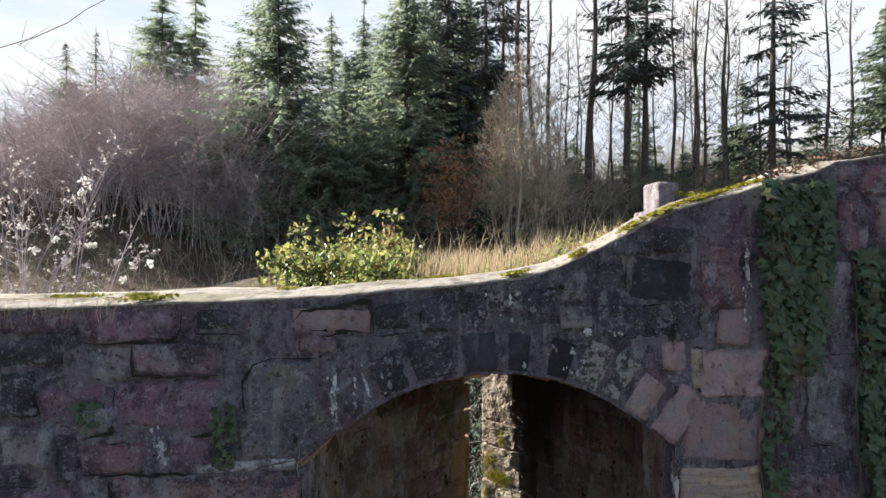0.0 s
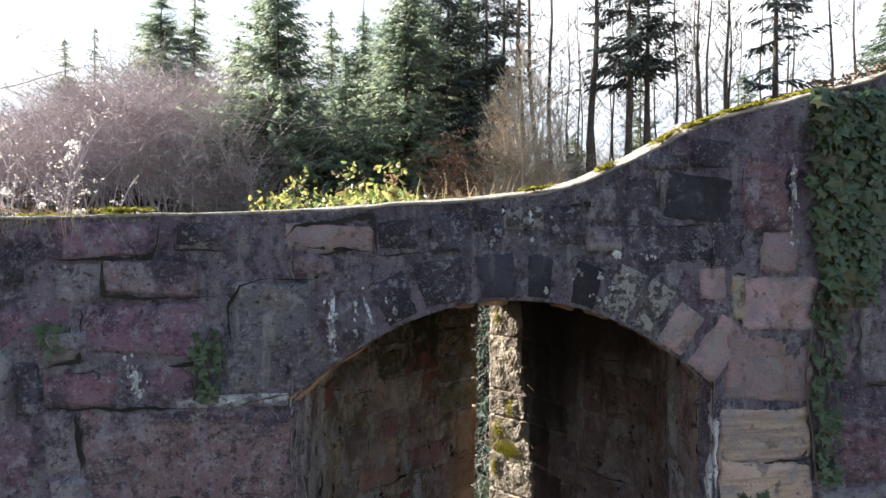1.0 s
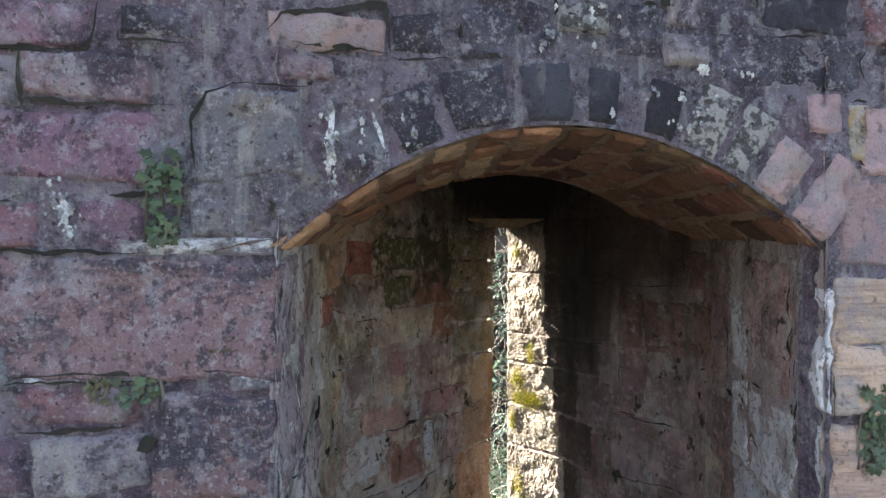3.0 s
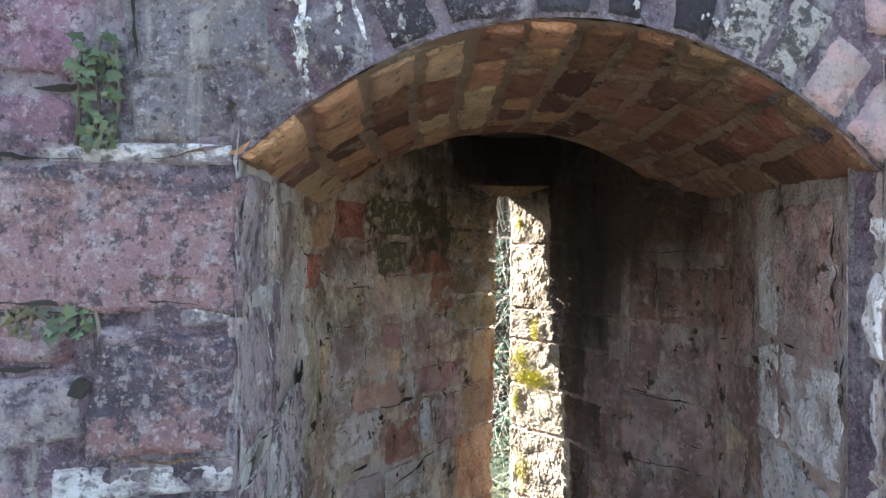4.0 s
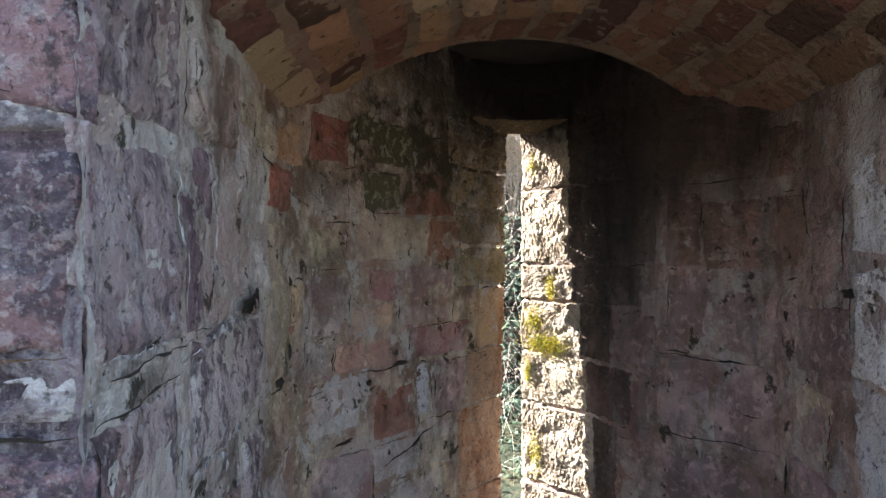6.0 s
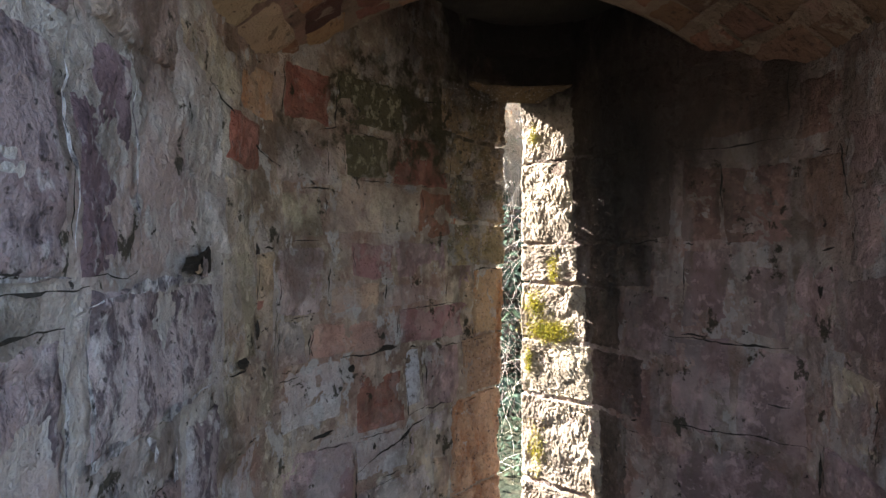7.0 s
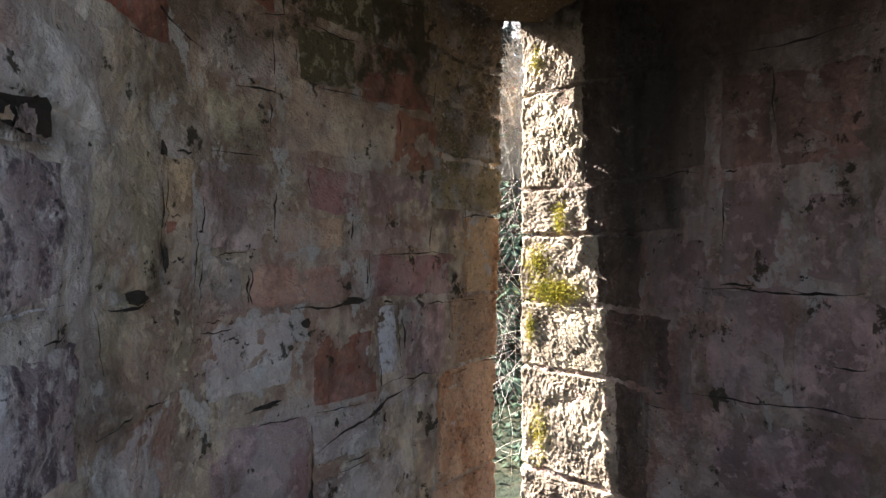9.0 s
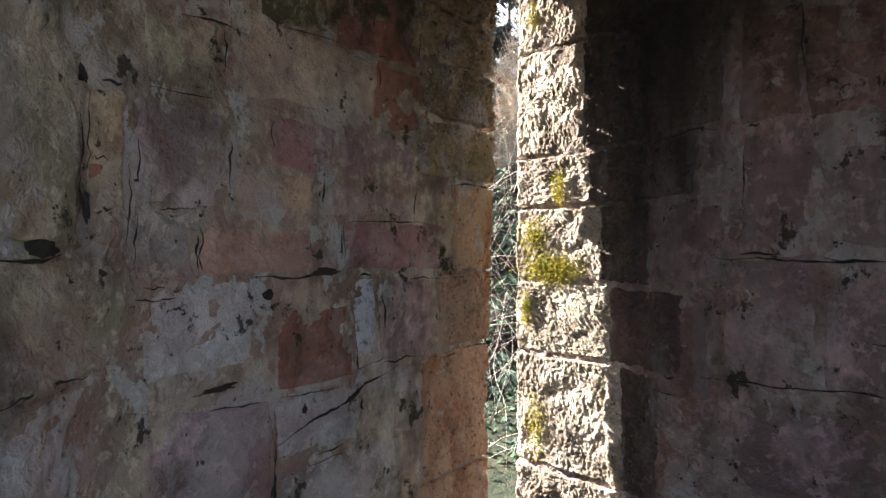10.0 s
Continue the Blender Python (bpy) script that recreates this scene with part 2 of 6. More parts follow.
STONE = {
    "purple": rock("purple sandstone", (0.19, 0.108, 0.15), SMEAR, WASH, GLAZE, PATCH, CRUST, BLEACH, LICHEN),
    "dusty": rock("dusty pink sandstone", (0.27, 0.175, 0.195), SMEAR, WASH, GLAZE, PATCH, CRUST, BLEACH, LICHEN),
    "slate": rock("blackened sandstone", (0.08, 0.072, 0.098), part_of_layer(SMEAR, 0.6), SOOT, PATCH, CRUST, LICHEN),
    "black": rock("black crusted sandstone", (0.055, 0.053, 0.07), (9.5, 0.55, 0.62, (0.24, 0.23, 0.27), 0.6), SOOT, (15, 0.58, 0.66, (0.2, 0.2, 0.2), 0.5, (1, 1, 0.3)), grit=False),
    "grey": rock("grey weathered sandstone", (0.25, 0.215, 0.245), SMEAR, GRIME, GLAZE, PATCH, PALE, CRUST, LICHEN, DRIP),
    "red": rock("dark red sandstone", (0.20, 0.102, 0.122), SMEAR, WASH, GLAZE, PATCH, CRUST, BLEACH, LICHEN),
    "pink": rock("pale pink sandstone", (0.35, 0.24, 0.255), (5, 0.5, 0.58, (0.33, 0.225, 0.195), 0.7), SMEAR, (9, 0.54, 0.62, (0.27, 0.235, 0.27), 0.7), (20, 0.58, 0.64, (0.14, 0.11, 0.12), 0.6), PALE, grit=False, pits=False),
    "blue": rock("blue grey weathered sandstone", (0.165, 0.158, 0.185), (3, 0.5, 0.58, (0.12, 0.10, 0.125), 0.7), (7, 0.54, 0.6, (0.25, 0.215, 0.19), 0.6), PATCH, CRUST, DRIP, LICHEN),
    "rough": rock("rubble with lime", (0.36, 0.34, 0.34), CRUST, (30, 0.48, 0.53, (0.08, 0.075, 0.08), 0.9), LICHEN, depth=0.06),
    "ochre": rock("ochre sandstone", (0.33, 0.25, 0.155), LIMED, GRIME, (7, 0.5, 0.62, (0.17, 0.15, 0.065), 0.8), SPOT, FILM, HEAD_DARK),
    "sand": rock("banded tan sandstone", (0.45, 0.325, 0.26), (9, 0.48, 0.60, (0.33, 0.235, 0.215), 0.7, (0.25, 1, 3)), SMEAR, PALE, (20, 0.58, 0.64, (0.14, 0.11, 0.11), 0.6), bumps=((16, 0.8, (0.2, 1, 3)), (90, 0.4)), grit=False, pits=False),
    "spotted": rock("spotted sandstone", (0.19, 0.12, 0.135), (2.6, 0.48, 0.62, (0.21, 0.115, 0.105), 0.65), (12, 0.53, 0.64, (0.40, 0.35, 0.38), 0.55, (1, 1, 1), 8.0, 0.7), (3.0, 0.49, 0.565, (0.055, 0.055, 0.085), 0.85, (0.6, 1, 1.3), 9.0, 0.74), (24, 0.52, 0.60, (0.06, 0.05, 0.065), 0.8, (1, 1, 0.8), 6.0, 0.68), BLEACH, (45, 0.57, 0.64, (0.45, 0.41, 0.43), 0.45)),
    "quoin": rock("streaked quoin sandstone", (0.33, 0.265, 0.285), (3.0, 0.52, 0.60, (0.24, 0.15, 0.155), 0.7), (17, 0.50, 0.60, (0.075, 0.058, 0.075), 0.8, (1, 1, 0.4), 8.0, 0.7), (7, 0.53, 0.63, (0.54, 0.52, 0.55), 0.55, (1, 1, 0.5), 9.0, 0.72), (30, 0.57, 0.63, (0.58, 0.55, 0.57), 0.6, (1, 1, 0.5)), grit=False),
    "plum": rock("dark plum sandstone with pale bloom", (0.25, 0.185, 0.215), (2.4, 0.47, 0.60, (0.12, 0.075, 0.095), 0.8, (1, 1, 0.5)), (5.5, 0.54, 0.63, (0.50, 0.48, 0.53), 0.6, (1, 1, 0.6), 9.0, 0.7), (14, 0.52, 0.60, (0.09, 0.065, 0.085), 0.7, (1, 1, 0.6), 8.0, 0.7), (34, 0.57, 0.63, (0.56, 0.53, 0.56), 0.6, (1, 1, 0.6)), grit=False),
    "worn": rock("weathered grey purple sandstone", (0.40, 0.34, 0.36), (3.2, 0.50, 0.60, (0.25, 0.19, 0.205), 0.75, (1, 1, 0.45)), (6.0, 0.52, 0.58, (0.62, 0.59, 0.60), 0.75, (1, 1, 0.4), 9.0, 0.7), (13, 0.50, 0.58, (0.10, 0.072, 0.092), 0.85, (1, 1, 0.55), 8.0, 0.72), (30, 0.55, 0.62, (0.66, 0.63, 0.65), 0.6, (1, 1, 0.6)), grit=False),
    "cement": inner("smooth grey cement", (0.46, 0.42, 0.42), coat=0.1, cloud=0.4, slurry=0.3),
    "pale": inner("pale grey render", (0.72, 0.68, 0.685), coat=0.5, cloud=0.75),
    "olive": inner("olive stained stone", (0.55, 0.47, 0.365), coat=0.35, cloud=0.8),
    "dull": inner("dull purple sandstone", (0.48, 0.34, 0.35), coat=0.35),
    "mauve": inner("mauve washed sandstone", (0.58, 0.455, 0.46), coat=0.35),
    "ash": inner("ash grey stone", (0.52, 0.455, 0.425), coat=0.4),
    "terra": inner("faded terracotta stone", (0.52, 0.32, 0.265), coat=0.3, slurry=0.35, cloud=0.8),
    "wine": inner("wine red sandstone", (0.36, 0.20, 0.21), coat=0.35),
    "tan": inner("tan sandstone", (0.56, 0.40, 0.29), coat=0.2),
    "mossy": rock("mossy dark sandstone", (0.085, 0.075, 0.045), (9, 0.5, 0.6, (0.10, 0.088, 0.05), 0.7), (26, 0.545, 0.60, (0.36, 0.32, 0.23), 0.75, (1, 1, 0.7), 9.0, 0.65), (6, 0.56, 0.6, (0.30, 0.26, 0.22), 0.7, (1, 1, 1), 9.0, 0.65), grit=False),
    "rust": inner("rust red sandstone", (0.37, 0.145, 0.108), coat=0.12, vary=0.15, slurry=0.2, cloud=0.75),
    "orange": rock("orange sandstone", (0.42, 0.285, 0.185), (5, 0.48, 0.60, (0.42, 0.185, 0.09), 0.8, (1, 1, 0.4)), part_of_layer(SPOT, 0.4), bumps=((30, 0.8, (1, 1, 0.35)), (120, 0.3))),
    "tawny": damp("brown purple stained sandstone", (0.42, 0.295, 0.30)),
    # also the shaded copy of the slit's jamb stones
    "dark": damp("dark brown sandstone", (0.115, 0.082, 0.07)),
    # even brown that stands for the glow from the sunlit jamb below
    "glow": rock("brown soffit stone", (0.12, 0.08, 0.045), (9, 0.5, 0.62, (0.14, 0.09, 0.05), 0.8), (3, 0.5, 0.6, (0.05, 0.04, 0.03), 0.6)),
    "jet": rock("near black stone", (0.03, 0.026, 0.024), (6, 0.5, 0.64, (0.07, 0.06, 0.05), 0.6, (1, 1, 0.2)), grit=False),
    "lime": rock("white lime mortar", (0.60, 0.60, 0.61), (12, 0.48, 0.58, (0.30, 0.30, 0.33), 0.9), (40, 0.53, 0.61, (0.15, 0.15, 0.17), 0.8)),
    "limed": rock("lime smeared joint", (0.66, 0.66, 0.71), (9, 0.46, 0.54, (0.22, 0.18, 0.21), 0.9, (0.4, 1, 1), 9.0, 0.65), (40, 0.53, 0.61, (0.15, 0.15, 0.17), 0.8), (17, 0.56, 0.6, (0.6, 0.6, 0.62), 0.8), depth=0.05),
    "rusty": rock("rusty run-off", (0.10, 0.065, 0.045), SMEAR, (30, 0.5, 0.6, (0.10, 0.07, 0.06), 0.7)),
    "lit": rock("tooled sandstone, pale copy for the sunlit part", (0.36, 0.315, 0.26), (9, 0.5, 0.62, (0.20, 0.15, 0.09), 0.5), (3.6, 0.46, 0.56, (0.07, 0.055, 0.045), 0.6), (40, 0.58, 0.66, (0.07, 0.055, 0.035), 0.5), BAND, HEAD_DARK, bumps=((90, 0.5), (260, 0.3)), depth=0.006, grit=False),
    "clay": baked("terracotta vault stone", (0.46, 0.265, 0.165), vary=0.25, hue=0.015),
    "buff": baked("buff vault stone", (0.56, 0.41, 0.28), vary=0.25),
    "umber": damp("umber stained sandstone", (0.31, 0.195, 0.165)),
    "hole_shade": surface("flat dark for the shade in holes", (0.035, 0.03, 0.026)),
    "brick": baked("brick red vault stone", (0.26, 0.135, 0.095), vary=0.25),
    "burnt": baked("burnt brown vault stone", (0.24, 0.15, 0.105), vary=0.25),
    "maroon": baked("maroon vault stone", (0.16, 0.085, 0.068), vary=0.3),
}
STAIN = (2.2, 0.46, 0.58, (0.20, 0.125, 0.18), 0.75)
DINGE = ("zone", (0.8, 0, 3.02), (0.85, 1, 0.30), (0.11, 0.115, 0.14), 0.65, 0.3, 1.2, 0.9, 5.0, (1, 1, 0.6))
MORTAR = surface("weathered grey mortar", (0.32, 0.27, 0.335), ((1.1, 0.47, 0.55, (0.105, 0.09, 0.125), 0.65), WASH, STAIN, GLAZE, DINGE, PATCH, BLEACH, DRIP, CRUST, LICHEN, FINE, PIT, GRIT, FLECK), bumps=((14, 1.0), (45, 0.8), (170, 0.4)), depth=0.045)
WHITING = ("zone", (1.45, 0.45, 1.75), (0.6, 0.80, 1.25), (0.62, 0.62, 0.68), 0.7, 0.2, 1.1, 1.3, 6.0, (1, 1, 0.3))
INNER = inner("brown grey lime mortar", (0.52, 0.44, 0.40), coat=0.7)
FLANK = inner("stained mortar with rags of limewash", (0.38, 0.285, 0.265), WHITING, coat=0.35)
RENDERED = ("zone", (-0.4, 0.3, 1.7), (0.6, 1.05, 1.4), (0.60, 0.58, 0.585), 0.9, 0.6, 1.15, 0.5, 4.0)
NEAR = inner("grey cement and brown lime mortar", (0.60, 0.46, 0.375), RENDERED, coat=0.6)
WASHED = surface("blue white limewash in rags", (0.72, 0.72, 0.78), (part_of_layer(BLUSH, 0.35), (3.7, 0.54, 0.62, (0.40, 0.37, 0.39), 0.5), part_of_layer(STREAK, 0.7), (14, 0.54, 0.62, (0.24, 0.21, 0.24), 0.45, (1, 1, 0.45), 9.0, 0.65), RIM, (40, 0.56, 0.63, (0.16, 0.14, 0.14), 0.7), HOLE), bumps=((9, 1.0), (30, 0.8), (110, 0.35)), depth=0.03)
STONE["chalk"] = WASHED
BEDDING = surface("brown vault mortar", (0.25, 0.185, 0.14), (BLUSH, SHADE, (7.5, 0.56, 0.6, (0.36, 0.29, 0.22), 0.6, (1, 1, 1), 9.0, 0.62), ALGAE, DUST, HOLE), bumps=((9, 1.0), (30, 0.8), (110, 0.35)), depth=0.03)
CAP = surface("pale cement coping", (0.30, 0.275, 0.24), ((5, 0.5, 0.62, (0.22, 0.21, 0.18), 0.7), (3, 0.52, 0.6, (0.17, 0.15, 0.07), 0.6), (9, 0.55, 0.62, (0.09, 0.08, 0.07), 0.7), (30, 0.56, 0.64, (0.13, 0.12, 0.10), 0.8), FINE), bumps=((25, 0.8), (120, 0.4)), depth=0.02)
# flat dark tone that stands for the shade in gaping joints
JOINT_SHADE = surface("flat dark for the shade in joints", (0.03, 0.027, 0.024), ())
MOSS = surface("yellow green moss", (0.30, 0.27, 0.03), ((20, 0.45, 0.65, (0.12, 0.14, 0.02), 0.7),), island=True, see=0.3, vary=0.4)
YARD = surface("grey ground for bounced light", (0.15, 0.145, 0.13), ((0.8, 0.45, 0.6, (0.11, 0.125, 0.07), 0.6), (30, 0.5, 0.65, (0.12, 0.115, 0.105), 0.6)), bumps=((40, 1.0), (120, 0.5)), depth=0.02)
DIRT = surface("leaf litter", (0.11, 0.075, 0.05), ((0.7, 0.45, 0.6, (0.06, 0.06, 0.03), 0.6), (6, 0.45, 0.6, (0.2, 0.14, 0.09), 0.5)), bumps=((3, 1.0), (12, 0.5)), depth=0.15)
BARK = surface("grey brown bark", (0.115, 0.095, 0.08), ((3, 0.5, 0.6, (0.2, 0.18, 0.16), 0.6), (14, 0.5, 0.62, (0.05, 0.04, 0.035), 0.6, (1, 1, 0.2))), bumps=((20, 1, (1, 1, 0.2)),), depth=0.03)
TWIG = surface("purple grey twigs", (0.60, 0.53, 0.55), ((0.35, 0.42, 0.6, (0.33, 0.27, 0.275), 0.85),), bumps=(), island=True, vary=0.5)
THREAD = surface("bleached dead twigs", (0.70, 0.67, 0.62), (), bumps=(), island=True, vary=0.25)
BUD = surface("silvery buds", (0.62, 0.58, 0.56), (), bumps=(), island=True, vary=0.2, see=0.3)
UNDER = surface("brown undergrowth twigs", (0.38, 0.33, 0.26), ((0.35, 0.42, 0.6, (0.21, 0.20, 0.13), 0.8),), bumps=(), island=True, vary=0.35)
STRAW = surface("pale dry twigs", (0.60, 0.51, 0.40), (), bumps=(), island=True, vary=0.35)
NEEDLE = surface("spruce needles", (0.27, 0.32, 0.22), ((0.25, 0.42, 0.62, (0.17, 0.235, 0.19), 0.8),), bumps=(), island=True, vary=0.4, hue=0.03, see=0.62)
# very dark green, so that the sunlit floor outside the slit looks shaded
VERGE = surface("forest floor darkened for shade", (0.022, 0.036, 0.022), ((1.5, 0.45, 0.6, (0.04, 0.045, 0.022), 0.7), (12, 0.5, 0.62, (0.05, 0.045, 0.03), 0.6)), bumps=((8, 1.0), (30, 0.5)), depth=0.05)
YOUNG = surface("young spruce needles", (0.10, 0.15, 0.10), ((2.2, 0.45, 0.6, (0.11, 0.16, 0.08), 0.7),), bumps=(), island=True, vary=0.45, see=0.4)
THUJA = surface("blue green needles in the shade", (0.045, 0.080, 0.062), ((2.2, 0.45, 0.6, (0.05, 0.085, 0.045), 0.7),), bumps=(), island=True, vary=0.45)
FIR = surface("dark fir needles", (0.07, 0.09, 0.085), (), bumps=(), island=True, vary=0.4, see=0.15)
LITTER = surface("dead leaves", (0.15, 0.10, 0.07), (), bumps=(), island=True, vary=0.5)
BROWN = surface("withered beech leaves", (0.40, 0.22, 0.14), (), bumps=(), island=True, vary=0.4, see=0.3)
LEAF = surface("yellow green leaves", (0.27, 0.31, 0.10), ((7, 0.52, 0.60, (0.44, 0.42, 0.15), 0.75), (11, 0.55, 0.60, (0.24, 0.13, 0.09), 0.8)), bumps=(), roughness=0.42, island=True, vary=0.65, hue=0.05, see=0.45)
IVY = surface("ivy leaves", (0.075, 0.105, 0.058), ((8, 0.45, 0.6, (0.105, 0.125, 0.085), 0.7), (5, 0.56, 0.62, (0.10, 0.065, 0.04), 0.6)), bumps=(), roughness=0.4, island=True, vary=0.45, hue=0.02, see=0.15)
GRASS = surface("dry grass", (0.56, 0.45, 0.30), (), bumps=(), island=True, vary=0.35, see=0.4)
GREEN = surface("green grass", (0.16, 0.20, 0.05), (), bumps=(), island=True, vary=0.4, see=0.4)
BLOSSOM = surface("white blossom", (0.8, 0.78, 0.76), (), bumps=(), island=True, vary=0.1, see=0.4)


# ---- building helpers ----
def part(name, data, material, parent=None, label=""):
    """Links a bmesh, or vertices and faces, as one mesh object."""
    mesh = bpy.data.meshes.new(name)
    if isinstance(data, tuple):
        mesh.from_pydata(data[0], [], data[1])
    else:
        data.to_mesh(mesh)
        data.free()
    mesh.materials.append(material)
    ob = new(name, mesh)
    if parent:
        ob.parent = parent
    return tagged(ob, label)


def smooth(ob):
    ob.data.polygons.foreach_set("use_smooth", [True] * len(ob.data.polygons))
    return ob


def track(points, side):
    """A wall's face over a line on the plan: (along, height, out) to a place. side 1: the room lies to the line's right."""
    p = [Vector((x, y, 0)) for x, y in points]
    run = [0.0]
    for a, b in zip(p, p[1:]):
        run.append(run[-1] + (b - a).length)
    flat = [((b - a).normalized().yx) for a, b in zip(p, p[1:])]
    ways = [Vector((y * side, -x * side, 0)) for y, x in flat]
    ends = [ways[0]] + [(a + b).normalized() for a, b in zip(ways, ways[1:])] + [ways[-1]]

    def at(u, z, d):
        k = 0
        while k < len(p) - 2 and u > run[k + 1]:
            k += 1
        f = (u - run[k]) / (run[k + 1] - run[k])
        g = min(max(f, 0), 1)
        q = p[k].lerp(p[k + 1], f) if 0 <= f <= 1 else p[k] + (p[k + 1] - p[k]) * f
        n = (ends[k] * (1 - g) + ends[k + 1] * g).normalized()
        return q + n * d + Vector((0, 0, z))
    at.length = run[-1]
    return at


def rough(q, size=0.008):
    """How far a plastered or mortared face stands out at a place."""
    pit = max(0.0, noise.noise(q * 14.0 + Vector((7, 3, 1))) - 0.22) + 0.7 * max(0.0, noise.noise(q * 33.0 + Vector((1, 9, 4))) - 0.25)
    return size * (1.2 * noise.noise(q * 3.1) + noise.noise(q * 9.0) + 0.75 * noise.noise(q * 27.0) + 0.45 * noise.noise(q * 62.0) - 2.2 * pit)


def sheet(at, columns, rows, size=0.008):
    """A rough sheet over a face; columns: places along, rows(u): heights."""
    verts, faces = [], []
    count = 0
    for u in columns:
        heights = rows(u)
        count = len(heights)
        for z in heights:
            verts.append(at(u, z, rough(at(u, z, 0), size)))
    for i in range(len(columns) - 1):
        for j in range(count - 1):
            a = i * count + j
            faces.append((a, a + count, a + count + 1, a + 1))
    return verts, faces


def steps(a, b, size):
    return [a + (b - a) * i / max(1, round((b - a) / size)) for i in range(max(1, round((b - a) / size)) + 1)]


chance = random.Random(7)


def stone(wall, at, kind, a0, a1, b0, b1, proud=0.006, gap=-0.006, unit=1.0, name="stone", lean=0.0, cell=0.026, skew=0.014, uneven=0.008):
    """One stone of a wall, with worn corners and an uneven front. unit: metres for one step along."""
    a0, a1, b0, b1 = a0 + gap / unit, a1 - gap / unit, b0 + gap, b1 - gap
    wide, tall = (a1 - a0) * unit, b1 - b0
    if wide < 0.03 or tall < 0.03:
        return None
    nx, ny = max(5, min(40, round(wide / cell))), max(5, min(32, round(tall / cell)))
    wob = Vector((chance.uniform(0, 90), chance.uniform(0, 90), chance.uniform(0, 90)))
    skew = min(skew, 0.09 * min(wide, tall))
    corner = [(chance.uniform(-skew, skew), chance.uniform(-skew, skew)) for _ in range(4)]
    tip, tilt = chance.uniform(-0.005, 0.005), chance.uniform(-0.005, 0.005)
    round_off = min(0.018, 0.2 * min(wide, tall))
    small = min(1.0, min(wide, tall) / 0.22)
    verts, faces = [], []
    for i in range(nx + 1):
        for j in range(ny + 1):
            # rows crowd towards the edges
            s, t = 0.5 - 0.5 * math.cos(math.pi * i / nx), 0.5 - 0.5 * math.cos(math.pi * j / ny)
            s, t = 0.5 * (s + i / nx), 0.5 * (t + j / ny)
            x, y = s * wide, t * tall
            edge = min(x, wide - x, y, tall - y)
            for (cx, cy), w in zip(corner, ((1 - s) * (1 - t), s * (1 - t), s * t, (1 - s) * t)):
                x, y = x + cx * w, y + cy * w
            q = Vector((x, y, 0))
            x += small * (0.016 * noise.noise(q * 8 + wob) + 0.009 * noise.noise(q * 27 + wob))
            y += small * (0.016 * noise.noise(q * 8 - wob) + 0.009 * noise.noise(q * 27 - wob))
            worn = round_off * (1 + 0.8 * noise.noise(q * 11 + wob))
            dome = math.sqrt(max(0.0, 1 - (1 - min(1.0, edge / max(worn, 0.004))) ** 2))
            d = -0.016 + (0.016 + proud + uneven * (noise.noise(q * 6 + wob) + 0.5 * noise.noise(q * 19 - wob)) + tip * (2 * s - 1) + tilt * (2 * t - 1)) * dome
            u, z = a0 + x / unit, b0 + y + lean * (x - wide / 2)
            verts.append(at(u, z, d + rough(at(u, z, 0), 0.009)))
    for i in range(nx):
        for j in range(ny):
            a = i * (ny + 1) + j
            faces.append((a, a + ny + 1, a + ny + 2, a + 1))
    return smooth(part(name, (verts, faces), STONE[kind], wall))


def tooled(wall, at, kind, a0, a1, b0, b1, proud=0.012, cell=0.0065, depth=0.010, slant=0.0, ragged=0.006, name="stone"):
    """A stone whose chiselled and pitted front is cut in full."""
    na, nb = max(8, round((a1 - a0) / cell)), max(8, round((b1 - b0) / cell))
    wob = Vector((chance.uniform(0, 90), chance.uniform(0, 90), chance.uniform(0, 90)))
    verts, faces = [], []
    for i in range(na + 1):
        for j in range(nb + 1):
            s, t = i / na, j / nb
            x, y = s * (a1 - a0), t * (b1 - b0)
            edge = min(x, a1 - a0 - x, y, b1 - b0 - y)
            dome = min(1.0, edge / (0.006 + 0.5 * ragged)) ** 0.4
            q = Vector((x, y, 0))
            turn = Vector((x * math.cos(slant) + y * math.sin(slant), -x * math.sin(slant) + y * math.cos(slant), 0))
            big = noise.noise(q * 7 + wob)
            warp = q + Vector((noise.noise(q * 9 + wob), noise.noise(q * 9 - wob), 0)) * 0.03
            pits = 0.9 * noise.noise(warp * 15 + wob) - 1.1 * max(0.0, noise.noise(warp * 55 + wob) - 0.1) - 0.8 * max(0.0, noise.noise(warp * 30 - wob) - 0.25) + 0.45 * noise.noise(Vector((turn.x * 95, turn.y * 30, 0)) + wob) + 0.4 * noise.noise(q * 150 + wob)
            d = -0.03 + (0.03 + proud + 0.012 * big + depth * pits) * dome
            side = ragged * (1.4 * noise.noise(q * 5 + wob) + noise.noise(q * 14 + wob) + 0.7 * noise.noise(q * 40 + wob))
            verts.append(at(a0 + x + side, b0 + y + side, d))
    for i in range(na):
        for j in range(nb):
            a = i * (nb + 1) + j
            faces.append((a, a + nb + 1, a + nb + 2, a + 1))
    return part(name, (verts, faces), STONE[kind], wall)


